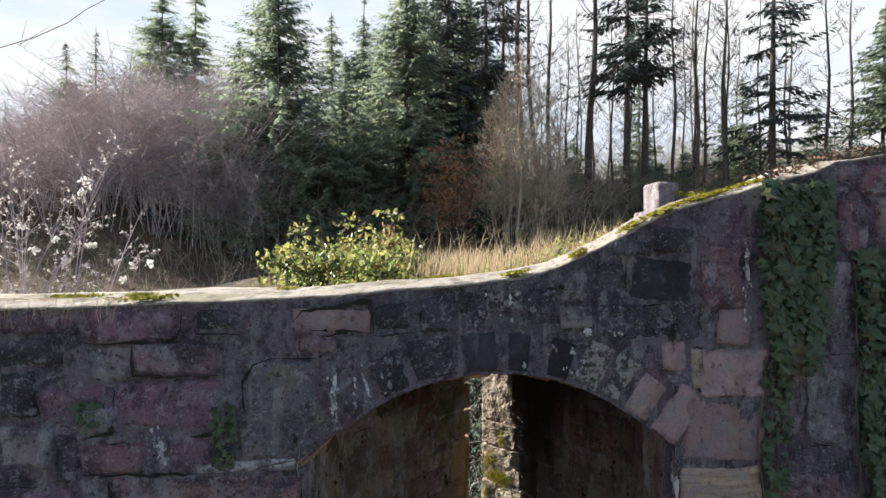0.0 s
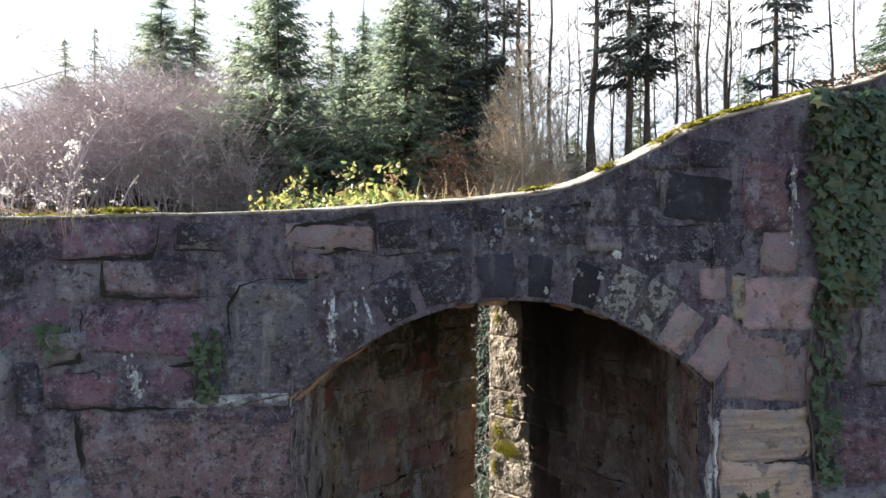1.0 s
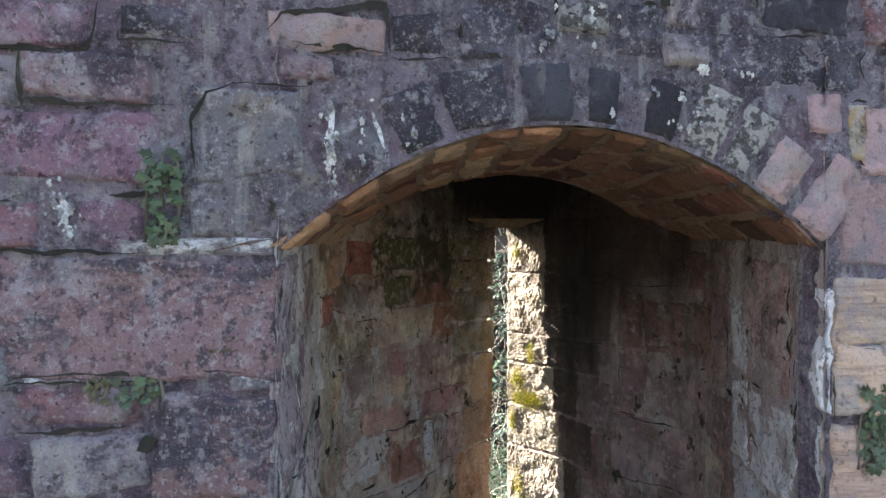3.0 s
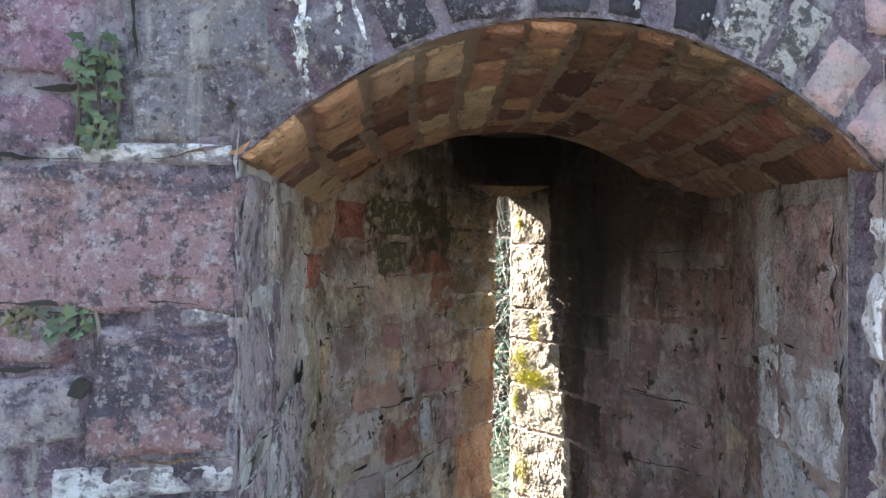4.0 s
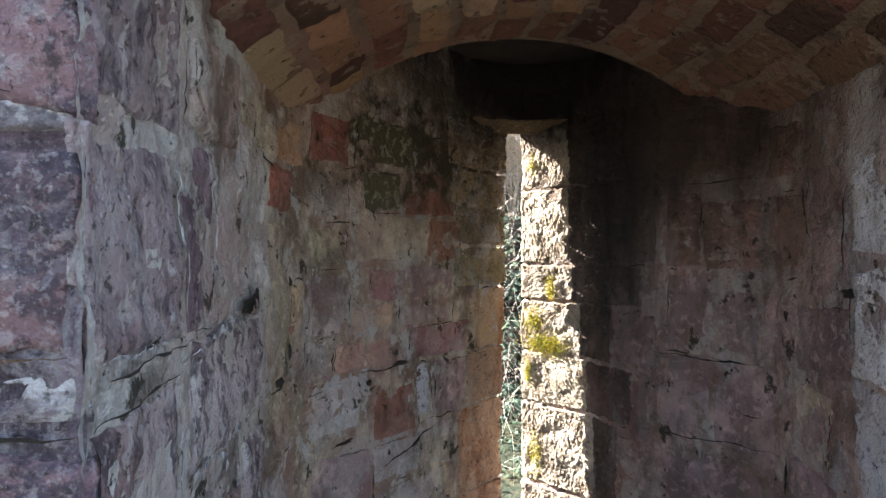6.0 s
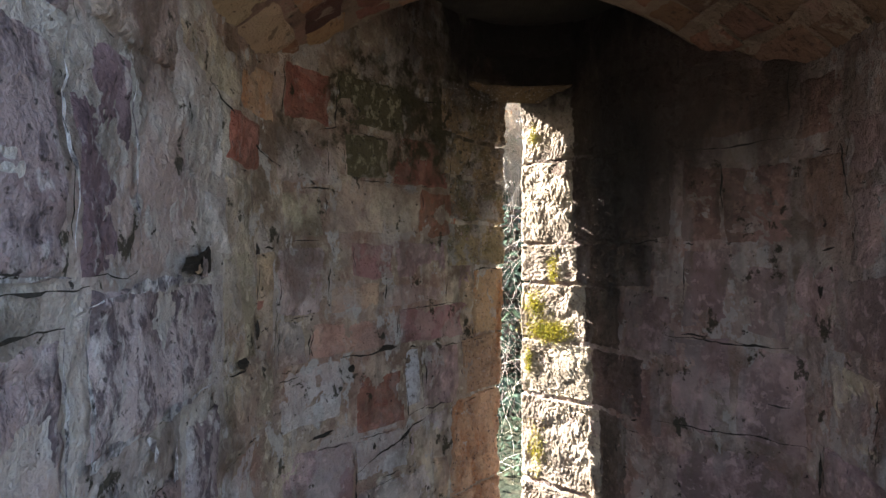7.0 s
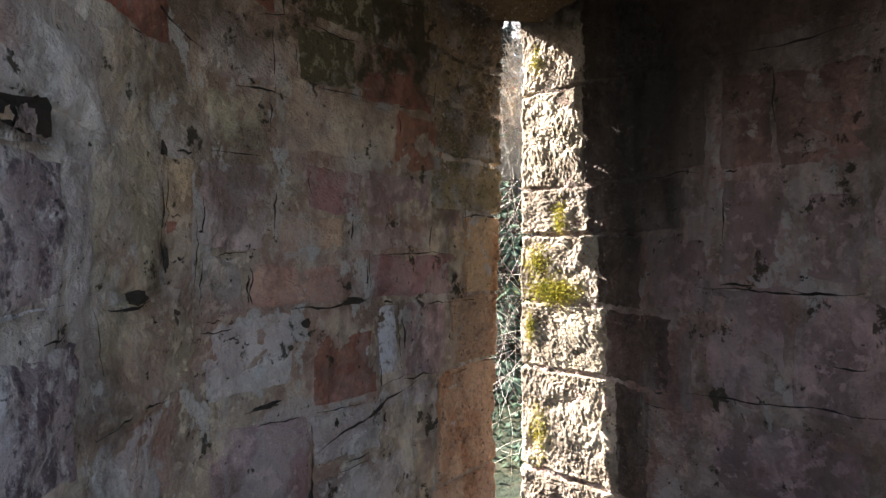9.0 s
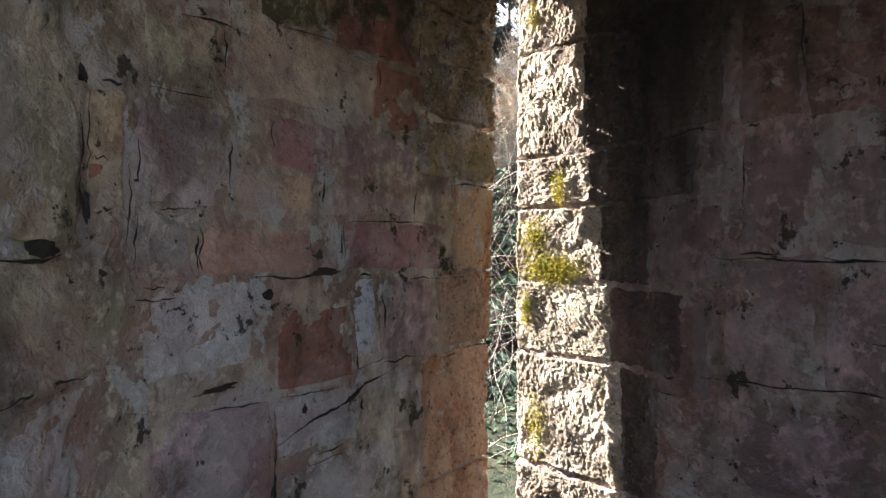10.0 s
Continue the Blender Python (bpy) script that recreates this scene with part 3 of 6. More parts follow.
def blotch(wall, at, kind, a, b, wide, tall, name="lime_stain", proud=0.014, square=0.0):
    """A ragged thin crust on a wall."""
    verts, faces = [at(a, b, proud + 0.006 + rough(at(a, b, 0), 0.009))], []
    n = 22
    seed = chance.uniform(0, 99)
    for i in range(n):
        g = 2 * math.pi * i / n
        r = 0.75 + 0.55 * noise.noise(Vector((math.cos(g) * 1.8, math.sin(g) * 1.8, seed))) + chance.uniform(-0.12, 0.12)
        r += square * ((abs(math.cos(g)) ** 6 + abs(math.sin(g)) ** 6) ** (-1 / 6) - r)
        u, z = a + r * wide / 2 * math.cos(g), b + r * tall / 2 * math.sin(g)
        verts.append(at(u, z, proud + rough(at(u, z, 0), 0.009)))
    for i in range(n):
        faces.append((0, 1 + i, 1 + (i + 1) % n))
    return part(name, (verts, faces), STONE[kind], wall)


def ragged_patch(wall, at, kind, corners, name, proud=0.014):
    """A patch between corners (along, height) with broken edges."""
    ring = []
    for (a, z), (c, w) in zip(corners, corners[1:] + corners[:1]):
        for k in range(5):
            ring.append((a + (c - a) * k / 5 + chance.uniform(-0.004, 0.004), z + (w - z) * k / 5 + chance.uniform(-0.004, 0.004)))
    n = len(ring)
    middle = (sum(a for a, _ in ring) / n, sum(z for _, z in ring) / n)
    verts = [at(a, z, proud + rough(at(a, z, 0), 0.009)) for a, z in [middle] + ring]
    return part(name, (verts, [(0, 1 + i, 1 + (i + 1) % n) for i in range(n)]), STONE[kind], wall)


def block(verts_low, z0, z1):
    """An upright prism over a plan."""
    n = len(verts_low)
    verts = [(x, y, z0) for x, y in verts_low] + [(x, y, z1) for x, y in verts_low]
    faces = [(i, (i + 1) % n, n + (i + 1) % n, n + i) for i in range(n)] + [tuple(reversed(range(n))), tuple(range(n, 2 * n))]
    return verts, faces


def clumps(count, place, shape, size, seed, up=0.35):
    """Many small flat pieces: place(r) gives where and which way, shape a list of (x, y) with faces, bent a little."""
    r = random.Random(seed)
    verts, faces = [], []
    outline, cells = shape
    for _ in range(count):
        spot, way = place(r)
        if spot is None:
            continue
        k = size * r.uniform(0.6, 1.3)
        n = Vector(way).normalized()
        x = n.orthogonal().normalized()
        x.rotate(Matrix.Rotation(r.uniform(0, 6.283), 3, n))
        y = n.cross(x)
        base = len(verts)
        for px, py in outline:
            verts.append(Vector(spot) + (x * px + y * py - n * (abs(px) * up)) * k)
        faces += [tuple(base + i for i in c) for c in cells]
    return verts, faces


OVAL = ([(0, -0.5), (0.26, -0.12), (0.2, 0.28), (0, 0.55), (-0.2, 0.28), (-0.26, -0.12)], [(0, 1, 2, 3), (0, 3, 4, 5)])
LOBED = ([(0, -0.45), (0.42, -0.42), (0.28, -0.08), (0.52, 0.18), (0.2, 0.2), (0, 0.62), (-0.2, 0.2), (-0.52, 0.18), (-0.28, -0.08), (-0.42, -0.42)],
         [(0, 1, 2), (0, 2, 3, 4), (0, 4, 5), (0, 5, 6), (0, 6, 7, 8), (0, 8, 9)])


def tube(verts, faces, path, radii, sides=5):
    """Adds a tapering stem along a path."""
    base = len(verts)
    for k, (q, rad) in enumerate(zip(path, radii)):
        way = (path[min(k + 1, len(path) - 1)] - path[max(k - 1, 0)]).normalized()
        x = way.orthogonal().normalized()
        y = way.cross(x)
        for i in range(sides):
            g = 2 * math.pi * i / sides
            verts.append(q + (x * math.cos(g) + y * math.sin(g)) * rad)
    for k in range(len(path) - 1):
        for i in range(sides):
            j = (i + 1) % sides
            faces.append((base + k * sides + i, base + k * sides + j, base + (k + 1) * sides + j, base + (k + 1) * sides + i))


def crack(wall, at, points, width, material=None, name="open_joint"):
    """A flat ribbon that widens and narrows along its way; dark by default, for a joint's shade."""
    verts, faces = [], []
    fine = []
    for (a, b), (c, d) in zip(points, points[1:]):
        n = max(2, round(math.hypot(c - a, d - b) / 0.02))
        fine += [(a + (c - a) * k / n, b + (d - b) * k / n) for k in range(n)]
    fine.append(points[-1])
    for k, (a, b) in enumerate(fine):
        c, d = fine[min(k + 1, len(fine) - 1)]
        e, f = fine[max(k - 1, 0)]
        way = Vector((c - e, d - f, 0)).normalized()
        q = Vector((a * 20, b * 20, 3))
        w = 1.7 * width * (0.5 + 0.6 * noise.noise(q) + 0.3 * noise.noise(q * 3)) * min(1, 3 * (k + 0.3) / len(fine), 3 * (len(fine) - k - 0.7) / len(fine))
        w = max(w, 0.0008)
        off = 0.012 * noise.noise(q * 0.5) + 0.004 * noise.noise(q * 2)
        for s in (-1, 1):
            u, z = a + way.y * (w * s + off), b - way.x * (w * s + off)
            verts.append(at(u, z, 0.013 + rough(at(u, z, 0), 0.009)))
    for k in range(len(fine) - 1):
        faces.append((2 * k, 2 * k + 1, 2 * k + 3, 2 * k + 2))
    return part(name, (verts, faces), material or JOINT_SHADE, wall)


# ---- the ground, one sheet to the horizon ----
def ease(a, b, x):
    k = min(max((x - a) / (b - a), 0.0), 1.0)
    return k * k * (3 - 2 * k)


def land(x, y):
    """Height of the ground: a level yard before the wall, a hollow behind it and wooded slopes beyond."""
    rise = ease(22, 48, y) * (4.6 + 0.13 * min(max(x, -10), 40)) + ease(48, 130, y) * (9 + 0.02 * min(max(x, -80), 80))
    left = ease(-6, -20, x) * (1 - 0.6 * ease(-24, -46, x)) * ease(25, 62, y) * 8.5
    return rise + left + 0.5 * noise.noise(Vector((x * 0.11, y * 0.11, 0))) * ease(4, 14, abs(y) + abs(x) * 0.5)


def spread(limit, fine, coarse):
    """Places from -limit to limit, close near the middle."""
    out = [0.0]
    while out[-1] < limit:
        out.append(out[-1] + fine + out[-1] * coarse)
    return [-v for v in reversed(out[1:])] + out


def make_ground():
    xs, ys = spread(900, 1.2, 0.06), spread(900, 1.2, 0.06)
    verts = [(x, y, land(x, y)) for x in xs for y in ys]
    m = len(ys)
    faces = [(i * m + j, (i + 1) * m + j, (i + 1) * m + j + 1, i * m + j + 1) for i in range(len(xs) - 1) for j in range(m - 1)]
    tagged(smooth(part("ground", (verts, faces), DIRT)), "brown leaf-littered forest ground rising behind the wall", "ground", kind="structure")


make_ground()


# unseen sheet; its tone sets the light bounced up to wall and vault
def make_yard():
    xs, ys = steps(-40, 40, 4), steps(-60, -0.2, 3)
    verts = [(x, y, 0.03 + 0.02 * noise.noise(Vector((x, y, 0)))) for x in xs for y in ys]
    m = len(ys)
    faces = [(i * m + j, (i + 1) * m + j, (i + 1) * m + j + 1, i * m + j + 1) for i in range(len(xs) - 1) for j in range(m - 1)]
    tagged(part("yard", (verts, faces), YARD), "unseen grey ground before the wall, added for bounced light", "yard", kind="structure")


make_yard()

# ---- the walls ----
LEFT = [(-0.31, 0), (-0.31, 1.2), (-0.27, 1.5), (-0.18, 1.72), (0.14, 2.0), (0.46, 2.28), (0.70, 2.53), (0.848, 2.645)]
RIGHT = [(1.345, 0), (1.45, 0.24), (1.69, 0.98), (1.78, 1.3), (1.80, 1.5), (1.72, 1.68), (1.63, 1.76), (1.52, 1.93), (1.39, 2.1), (1.27, 2.38), (0.995, 2.69)]
HEAD = [(0.63, 2.44), (0.76, 2.50), (0.91, 2.515), (1.06, 2.495), (1.20, 2.43)]
head_at = track(HEAD, 1)
face_at = track([(-5.0, 0), (6.0, 0)], 1)
left_at = track(LEFT, 1)
right_at = track(RIGHT, -1)
PROFILE = [(-5.0, 3.02), (-1.3, 3.075), (-0.8, 3.09), (-0.35, 3.105), (0.2, 3.143), (0.59, 3.18), (0.79, 3.222), (1.0, 3.32), (1.21, 3.43), (1.43, 3.515), (1.64, 3.57),
           (2.06, 3.68), (2.14, 3.72), (2.41, 3.76), (6.0, 3.95)]
CAP_BACK = [(-5.0, 0.66), (-0.6, 0.50), (-0.2, 0.30), (0.6, 0.20), (1.0, 0.12), (1.7, 0.15), (2.1, 0.45), (6.0, 0.5)]


def along(table, x):
    return float(np.interp(x, [a for a, _ in table], [b for _, b in table]))


def wall_top(x):
    return along(PROFILE, x) + 0.006 * noise.noise(Vector((x * 7, 0, 3)))


def side_x(table, y):
    return float(np.interp(y, [b for _, b in table[:5]], [a for a, _ in table[:5]]))


def vault_at(s, y, d):
    """The underside of the vault: s from 0 to 1 across, y inwards, d down."""
    k = y / 1.86
    xl, xr = side_x(LEFT, min(y, 1.5)), side_x(RIGHT, min(y, 1.5))
    xl -= 0.05 * ease(0.1, 0.6, y)
    xr += 0.05 * ease(0.1, 0.6, y)

    def bow(q):
        return 2.40 + 0.04 * k * q + (0.365 + 0.085 * k) * (1 - abs(2 * q - 1) ** 2.1)
    p = Vector((xl + (xr - xl) * s, y, bow(s)))
    e = 0.01
    slope = (bow(min(s + e, 1)) - bow(max(s - e, 0))) / ((xr - xl) * (min(s + e, 1) - max(s - e, 0)))
    return p + Vector((slope, 0, -1)).normalized() * d


def arch_z(x):
    return vault_at((x + 0.31) / 1.655, 0, 0).z


def arch_at(s, r, d):
    """The face round the arch: s along its edge, r outwards from it."""
    q = vault_at(s, 0, -r)
    return Vector((q.x, -d, q.z))


def make_front_wall():
    wall = new("wall_front")
    tagged(wall, "weathered red and grey sandstone wall with an arched niche and smeared mortar", "wall", kind="structure")
    part_rows = 110
    verts, faces = [], []
    for x0, x1, low in ((-5, -0.31, None), (-0.31, 1.345, arch_z), (1.345, 6, None)):
        def rows(u, low=low):
            x = u - 5
            b = low(x) if low else 0.0
            t = wall_top(x) - 0.012
            return [b + (t - b) * j / part_rows for j in range(part_rows + 1)]
        v, f = sheet(face_at, [5 + x for x in steps(x0, x1, 0.02)], rows, 0.009)
        faces += [tuple(i + len(verts) for i in c) for c in f]
        verts += v
    smooth(part("mortar_face", (verts, faces), MORTAR, wall, "grey mortar smeared over the joints"))
    # the body behind the face, with the opening through it
    verts, faces = [], []
    for x0, x1, low in ((-5, -0.33, None), (-0.33, 1.365, arch_z), (1.365, 6, None)):
        base = len(verts)
        cols = steps(x0, x1, 0.2)
        for x in cols:
            b = (low(min(max(x, -0.31), 1.345)) + 0.03) if low else 0.0
            t = wall_top(x) - 0.03
            back = along(CAP_BACK, x)
            verts += [(x, 0.03, b), (x, 0.03, t), (x, back, t), (x, back, b)]
        for i in range(len(cols) - 1):
            a = base + 4 * i
            for k in range(4):
                faces.append((a + k, a + (k + 1) % 4, a + 4 + (k + 1) % 4, a + 4 + k))
        faces += [(base, base + 1, base + 2, base + 3), tuple(len(verts) - 4 + k for k in range(4))]
    part("core", (verts, faces), MORTAR, wall)
    return wall


def make_coping():
    """The pale cement layer on the wall's top, thicker at its front lip."""
    verts, faces = [], []
    xs = steps(-5, 6, 0.05)
    ring = 9
    for x in xs:
        t, back = wall_top(x), along(CAP_BACK, x) + 0.03 * noise.noise(Vector((x * 4, 1, 0)))
        lip = 0.012 + 0.010 * noise.noise(Vector((x * 11, 5, 0)))
        for y, z in ((0.0, t - 0.014), (-lip * 0.6, t - 0.012), (-lip * 0.5, t - 0.004), (0.015, t), (back * 0.25, t + 0.006), (back * 0.5, t + 0.012), (back * 0.75, t + 0.02), (back, t + 0.02), (back + 0.02, t - 0.06)):
            w = 0.007 * noise.noise(Vector((x * 4, y * 5, 0))) + 0.002 * noise.noise(Vector((x * 16, y * 16, 0)))
            verts.append((x, y, z + w))
    for i in range(len(xs) - 1):
        for j in range(ring - 1):
            a = i * ring + j
            faces.append((a, a + ring, a + ring + 1, a + 1))
    ob = smooth(part("wall_coping", (verts, faces), CAP))
    tagged(ob, "pale cracked cement coping on the wall top, sweeping upwards", "coping", kind="structure")


def shifted(points, side, by):
    at = track(points, side)
    run, out = 0.0, []
    for k, (x, y) in enumerate(points):
        if k:
            run += math.hypot(x - points[k - 1][0], y - points[k - 1][1])
        q = at(run, 0, -by)
        out.append((q.x, max(q.y, 0.05)))
    return out


def make_side_walls():
    """The niche's side and back walls, thick masonry on both sides of the slit."""
    lw = new("wall_left")
    tagged(lw, "niche side wall of patched red, grey and ochre stones", "wall", kind="structure")
    rw = new("wall_right")
    tagged(rw, "niche side wall of dark stained stones beside the slit", "wall", kind="structure")
    for wall, at, size in ((lw, left_at, 0.009), (rw, right_at, 0.009)):
        v, f = sheet(at, steps(-0.012, at.length - 0.05, 0.012), lambda u: steps(0, 3.0, 0.013), size)
        smooth(part("mortar_face", (v, f), NEAR if wall == lw else FLANK, wall, "brown grey mortar round the stones"))
    part("core", block(shifted(LEFT[:-1] + [(0.77, 2.585)], 1, 0.035) + [(0.42, 2.80), (-1.15, 2.84), (-1.15, 0.05)], 0, 2.97), INNER, lw)
    part("core", block(list(reversed(shifted(RIGHT[:-1] + [(1.085, 2.59)], -1, 0.04))) + [(2.9, 0.05), (2.9, 2.84), (1.14, 2.84)], 0, 2.97), INNER, rw)
    # the wall's head over the slit: a dark face, a soffit that slopes down to the slit, and the lintel
    v, f = sheet(head_at, steps(0, head_at.length, 0.03), lambda u: steps(2.625, 2.99, 0.03), 0.008)
    smooth(part("head_face", (v, f), FLANK, rw, "dark mortar over the slit"))
    verts, faces = [], []
    cols, rows = steps(0, head_at.length, 0.03), 6
    for u in cols:
        top = head_at(u, 2.63, 0)
        foot = Vector((min(max(top.x, 0.66), 1.16), 2.60, 2.562))
        for k in range(rows + 1):
            q = top.lerp(foot, k / rows)
            verts.append(q + Vector((0, 0, rough(q, 0.004) * (1 if 0 < k < rows else 0))))
    for i in range(len(cols) - 1):
        for k in range(rows):
            a = i * (rows + 1) + k
            faces.append((a, a + 1, a + rows + 2, a + rows + 1))
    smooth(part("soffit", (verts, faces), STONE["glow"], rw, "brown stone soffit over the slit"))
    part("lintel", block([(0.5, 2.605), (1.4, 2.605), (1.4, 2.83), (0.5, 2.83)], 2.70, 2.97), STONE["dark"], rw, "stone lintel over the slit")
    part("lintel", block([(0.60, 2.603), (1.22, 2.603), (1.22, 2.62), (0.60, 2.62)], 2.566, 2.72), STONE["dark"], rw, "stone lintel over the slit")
    return lw, rw


def make_vault():
    vault = new("vault")
    tagged(vault, "low barrel vault of terracotta and buff stones", "vault", kind="structure")
    cols, rows = 44, 50
    verts, faces = [], []
    for i in range(cols + 1):
        for j in range(rows + 1):
            s, y = i / cols, 1.86 * j / rows
            q = vault_at(s, y, 0)
            verts.append(vault_at(s, y, rough(q, 0.008)))
    for i in range(cols):
        for j in range(rows):
            a = i * (rows + 1) + j
            faces.append((a, a + rows + 1, a + rows + 2, a + 1))
    n = len(verts)
    for i in range(cols + 1):
        s = i / cols
        q = vault_at(s, 1.86, 0)
        verts += [(q.x, 1.87, q.z), (q.x, 1.87, 2.99)]
    for i in range(cols):
        a = n + 2 * i
        faces.append((a, a + 2, a + 3, a + 1))
    smooth(part("mortar_face", (verts, faces), BEDDING, vault, "lime mortar between the vault stones"))
    part("slab", block([(-1.15, 0.2), (2.9, 0.2), (2.9, 2.85), (-1.15, 2.85)], 2.965, 3.04), STONE["jet"], vault)
    return vault


front_wall = make_front_wall()
make_coping()
left_wall, right_wall = make_side_walls()
niche_vault = make_vault()


def make_terrace():
    """Earth on top of the niche."""
    xs, ys = steps(-1.2, 3.0, 0.12), steps(0.2, 3.0, 0.12)
    verts, faces = [], []
    for x in xs:
        for y in ys:
            edge = min(x + 1.2, 3.0 - x, 3.0 - y) / 0.35
            top = 3.07 + 0.3 * ease(0.7, 2.0, x) + 0.07 * noise.noise(Vector((x * 2, y * 2, 4)))
            verts.append((x, y, 2.95 + (top - 2.95) * min(1, max(0, edge)) ** 0.5))
    m = len(ys)
    faces = [(i * m + j, (i + 1) * m + j, (i + 1) * m + j + 1, i * m + j + 1) for i in range(len(xs) - 1) for j in range(m - 1)]
    tagged(smooth(part("earth_bank", (verts, faces), DIRT)), "earth with roots lying on top of the niche", "earth", kind="structure")


make_terrace()


def make_rear_parapet():
    """A low parapet behind the coping that ends in an upright stone."""
    wall = new("wall_rear")
    tagged(wall, "low mossy parapet ending in an upright dressed stone", "wall", kind="structure")
    part("core", block([(1.98, 1.15), (5.5, 1.5), (5.5, 1.95), (1.98, 1.55)], 0.0, 3.66), MORTAR, wall)
    for x0, x1, y0, y1, z0, z1 in ((1.90, 2.05, 1.2, 1.42, 3.5, 3.765), (1.77, 1.91, 1.05, 1.3, 3.3, 3.56)):
        bm = bmesh.new()
        bmesh.ops.create_cube(bm, size=1)
        bmesh.ops.bevel(bm, geom=list(bm.edges), offset=0.09, segments=2, affect="EDGES", profile=0.6)
        for v in bm.verts:
            v.co = Vector(((x0 + x1) / 2 + v.co.x * (x1 - x0), (y0 + y1) / 2 + v.co.y * (y1 - y0), (z0 + z1) / 2 + v.co.z * (z1 - z0)))
            v.co += Vector((1, 1, 1)) * 0.01 * noise.noise(v.co * 12)
        smooth(part("stone", bm, STONE["grey"], wall, "upright dressed stone"))


make_rear_parapet()


# ---- plants on the wall ----
def make_ivy(name_label, x0, x1, z0, z1, count, seed, size=0.06, thick=0.05):
    thing = tagged(new("ivy"), name_label, "ivy")
    r = random.Random(seed)
    verts, faces = [], []
    for k in range(max(3, round((x1 - x0) / 0.05))):
        x = r.uniform(x0, x1)
        path, z = [], z0
        while z < z1:
            path.append(Vector((x, -0.02, z)))
            x += r.uniform(-0.02, 0.02)
            z += 0.09
        path.append(Vector((x, -0.02, z1)))
        tube(verts, faces, path, [0.005 - 0.002 * i / len(path) for i in range(len(path))], 5)
    tagged(part("stem", (verts, faces), BARK, thing, "woody ivy stems"), kind="stuff")

    def place(q):
        t = q.random()
        z = z0 + (z1 - z0) * t
        mid, half = (x0 + x1) / 2, (x1 - x0) / 2 * (0.55 + 0.45 * math.sin(min(1, t * 1.6) * 1.57)) * (1 + 0.25 * noise.noise(Vector((z * 5, seed, 0))))
        x = mid + half * q.uniform(-1, 1)
        return (x, -0.018 - thick * q.random() ** 1.3, min(z, wall_top(x) + 0.02)), (q.uniform(-0.6, 0.6), -1, q.uniform(-0.1, 0.9))
    tagged(part("leaf", clumps(count, place, LOBED, size, seed), IVY, thing, "dark green lobed ivy leaves"), kind="stuff")


make_ivy("dense curtain of dark green ivy hanging on the wall", 1.76, 2.10, 2.75, 3.62, 900, 3)
make_ivy("thin trail of ivy climbing a joint of the wall", 1.76, 1.90, 2.0, 2.8, 130, 4, 0.045, 0.03)
make_ivy("dense curtain of dark green ivy hanging on the wall", 2.24, 2.62, 2.1, 3.3, 850, 5)
make_ivy("small sprig of ivy in a joint of the wall", -0.65, -0.555, 2.42, 2.66, 60, 6, 0.032, 0.03)
make_ivy("small sprig of ivy in a joint of the wall", -0.80, -0.60, 2.00, 2.06, 30, 8, 0.026, 0.03)
make_ivy("withered sprig of ivy low on the wall", 1.44, 1.56, 1.72, 1.98, 80, 9, 0.034, 0.04)
make_ivy("small sprig of ivy in a joint of the wall", -1.16, -1.05, 2.60, 2.70, 24, 10, 0.035, 0.03)


def make_moss():
    spots = [(-1.05, 0.28, 0.16), (-0.93, 0.05, 0.2), (-1.3, 0.3, 0.25), (0.62, 0.02, 0.14), (1.5, 0.05, 0.3), (1.62, 0.12, 0.3), (1.75, 0.1, 0.3), (0.3, 0.3, 0.2), (1.15, 0.02, 0.12), (1.3, 0.03, 0.18), (0.9, 0.02, 0.1), (-0.4, 0.3, 0.12)]
    r = random.Random(12)
    for x0, y0, wide in spots:
        def place(q):
            a, b = q.gauss(0, 0.4), q.gauss(0, 0.4)
            x, y = x0 + a * wide / 2, max(-0.018, y0 + b * 0.06)
            return (x, y, wall_top(x) + 0.012 + 0.012 * q.random()), (q.uniform(-1, 1), q.uniform(-1, 0.4), 1)
        ob = part("moss", clumps(round(1500 * wide), place, OVAL, 0.022, r.randint(0, 999), 0.1), MOSS)
        tagged(ob, "yellow green moss cushion on the coping", "moss", kind="stuff")

    def place(q):
        return (q.uniform(2.0, 2.75), 1.35 + q.gauss(0, 0.12), 3.665 + 0.035 * q.random()), (q.uniform(-1, 1), q.uniform(-1, 0.4), 1)
    tagged(part("moss", clumps(1500, place, OVAL, 0.03, 77, 0.1), MOSS), "yellow green moss cushion on the rear parapet", "moss", kind="stuff")


make_moss()


def make_litter():
    """Dead leaves and bare roots where the coping has broken away."""
    def place(q):
        x = q.uniform(1.85, 2.5)
        return (x, q.uniform(-0.03, 0.3), wall_top(x) + 0.015 + 0.035 * q.random()), (q.uniform(-1, 1), q.uniform(-1, 1), q.uniform(0.2, 1))
    tagged(part("dead_leaves", clumps(190, place, OVAL, 0.024, 78, 0.3), LITTER), "withered brown leaves lying on the wall top", "leaves", kind="stuff")
    verts, faces = [], []
    r = random.Random(79)
    for _ in range(26):
        x = r.uniform(1.8, 2.5)
        q = Vector((x, r.uniform(-0.02, 0.2), wall_top(x) + 0.02))
        path = [q]
        for _ in range(5):
            q = q + Vector((r.uniform(-0.07, 0.07), r.uniform(-0.03, 0.02), r.uniform(-0.02, 0.035)))
            path.append(q)
        tube(verts, faces, path, [0.005, 0.0045, 0.004, 0.003, 0.002, 0.001], 4)
    tagged(part("roots", (verts, faces), BARK), "bare ivy roots creeping over the wall top", "roots", kind="stuff")


make_litter()


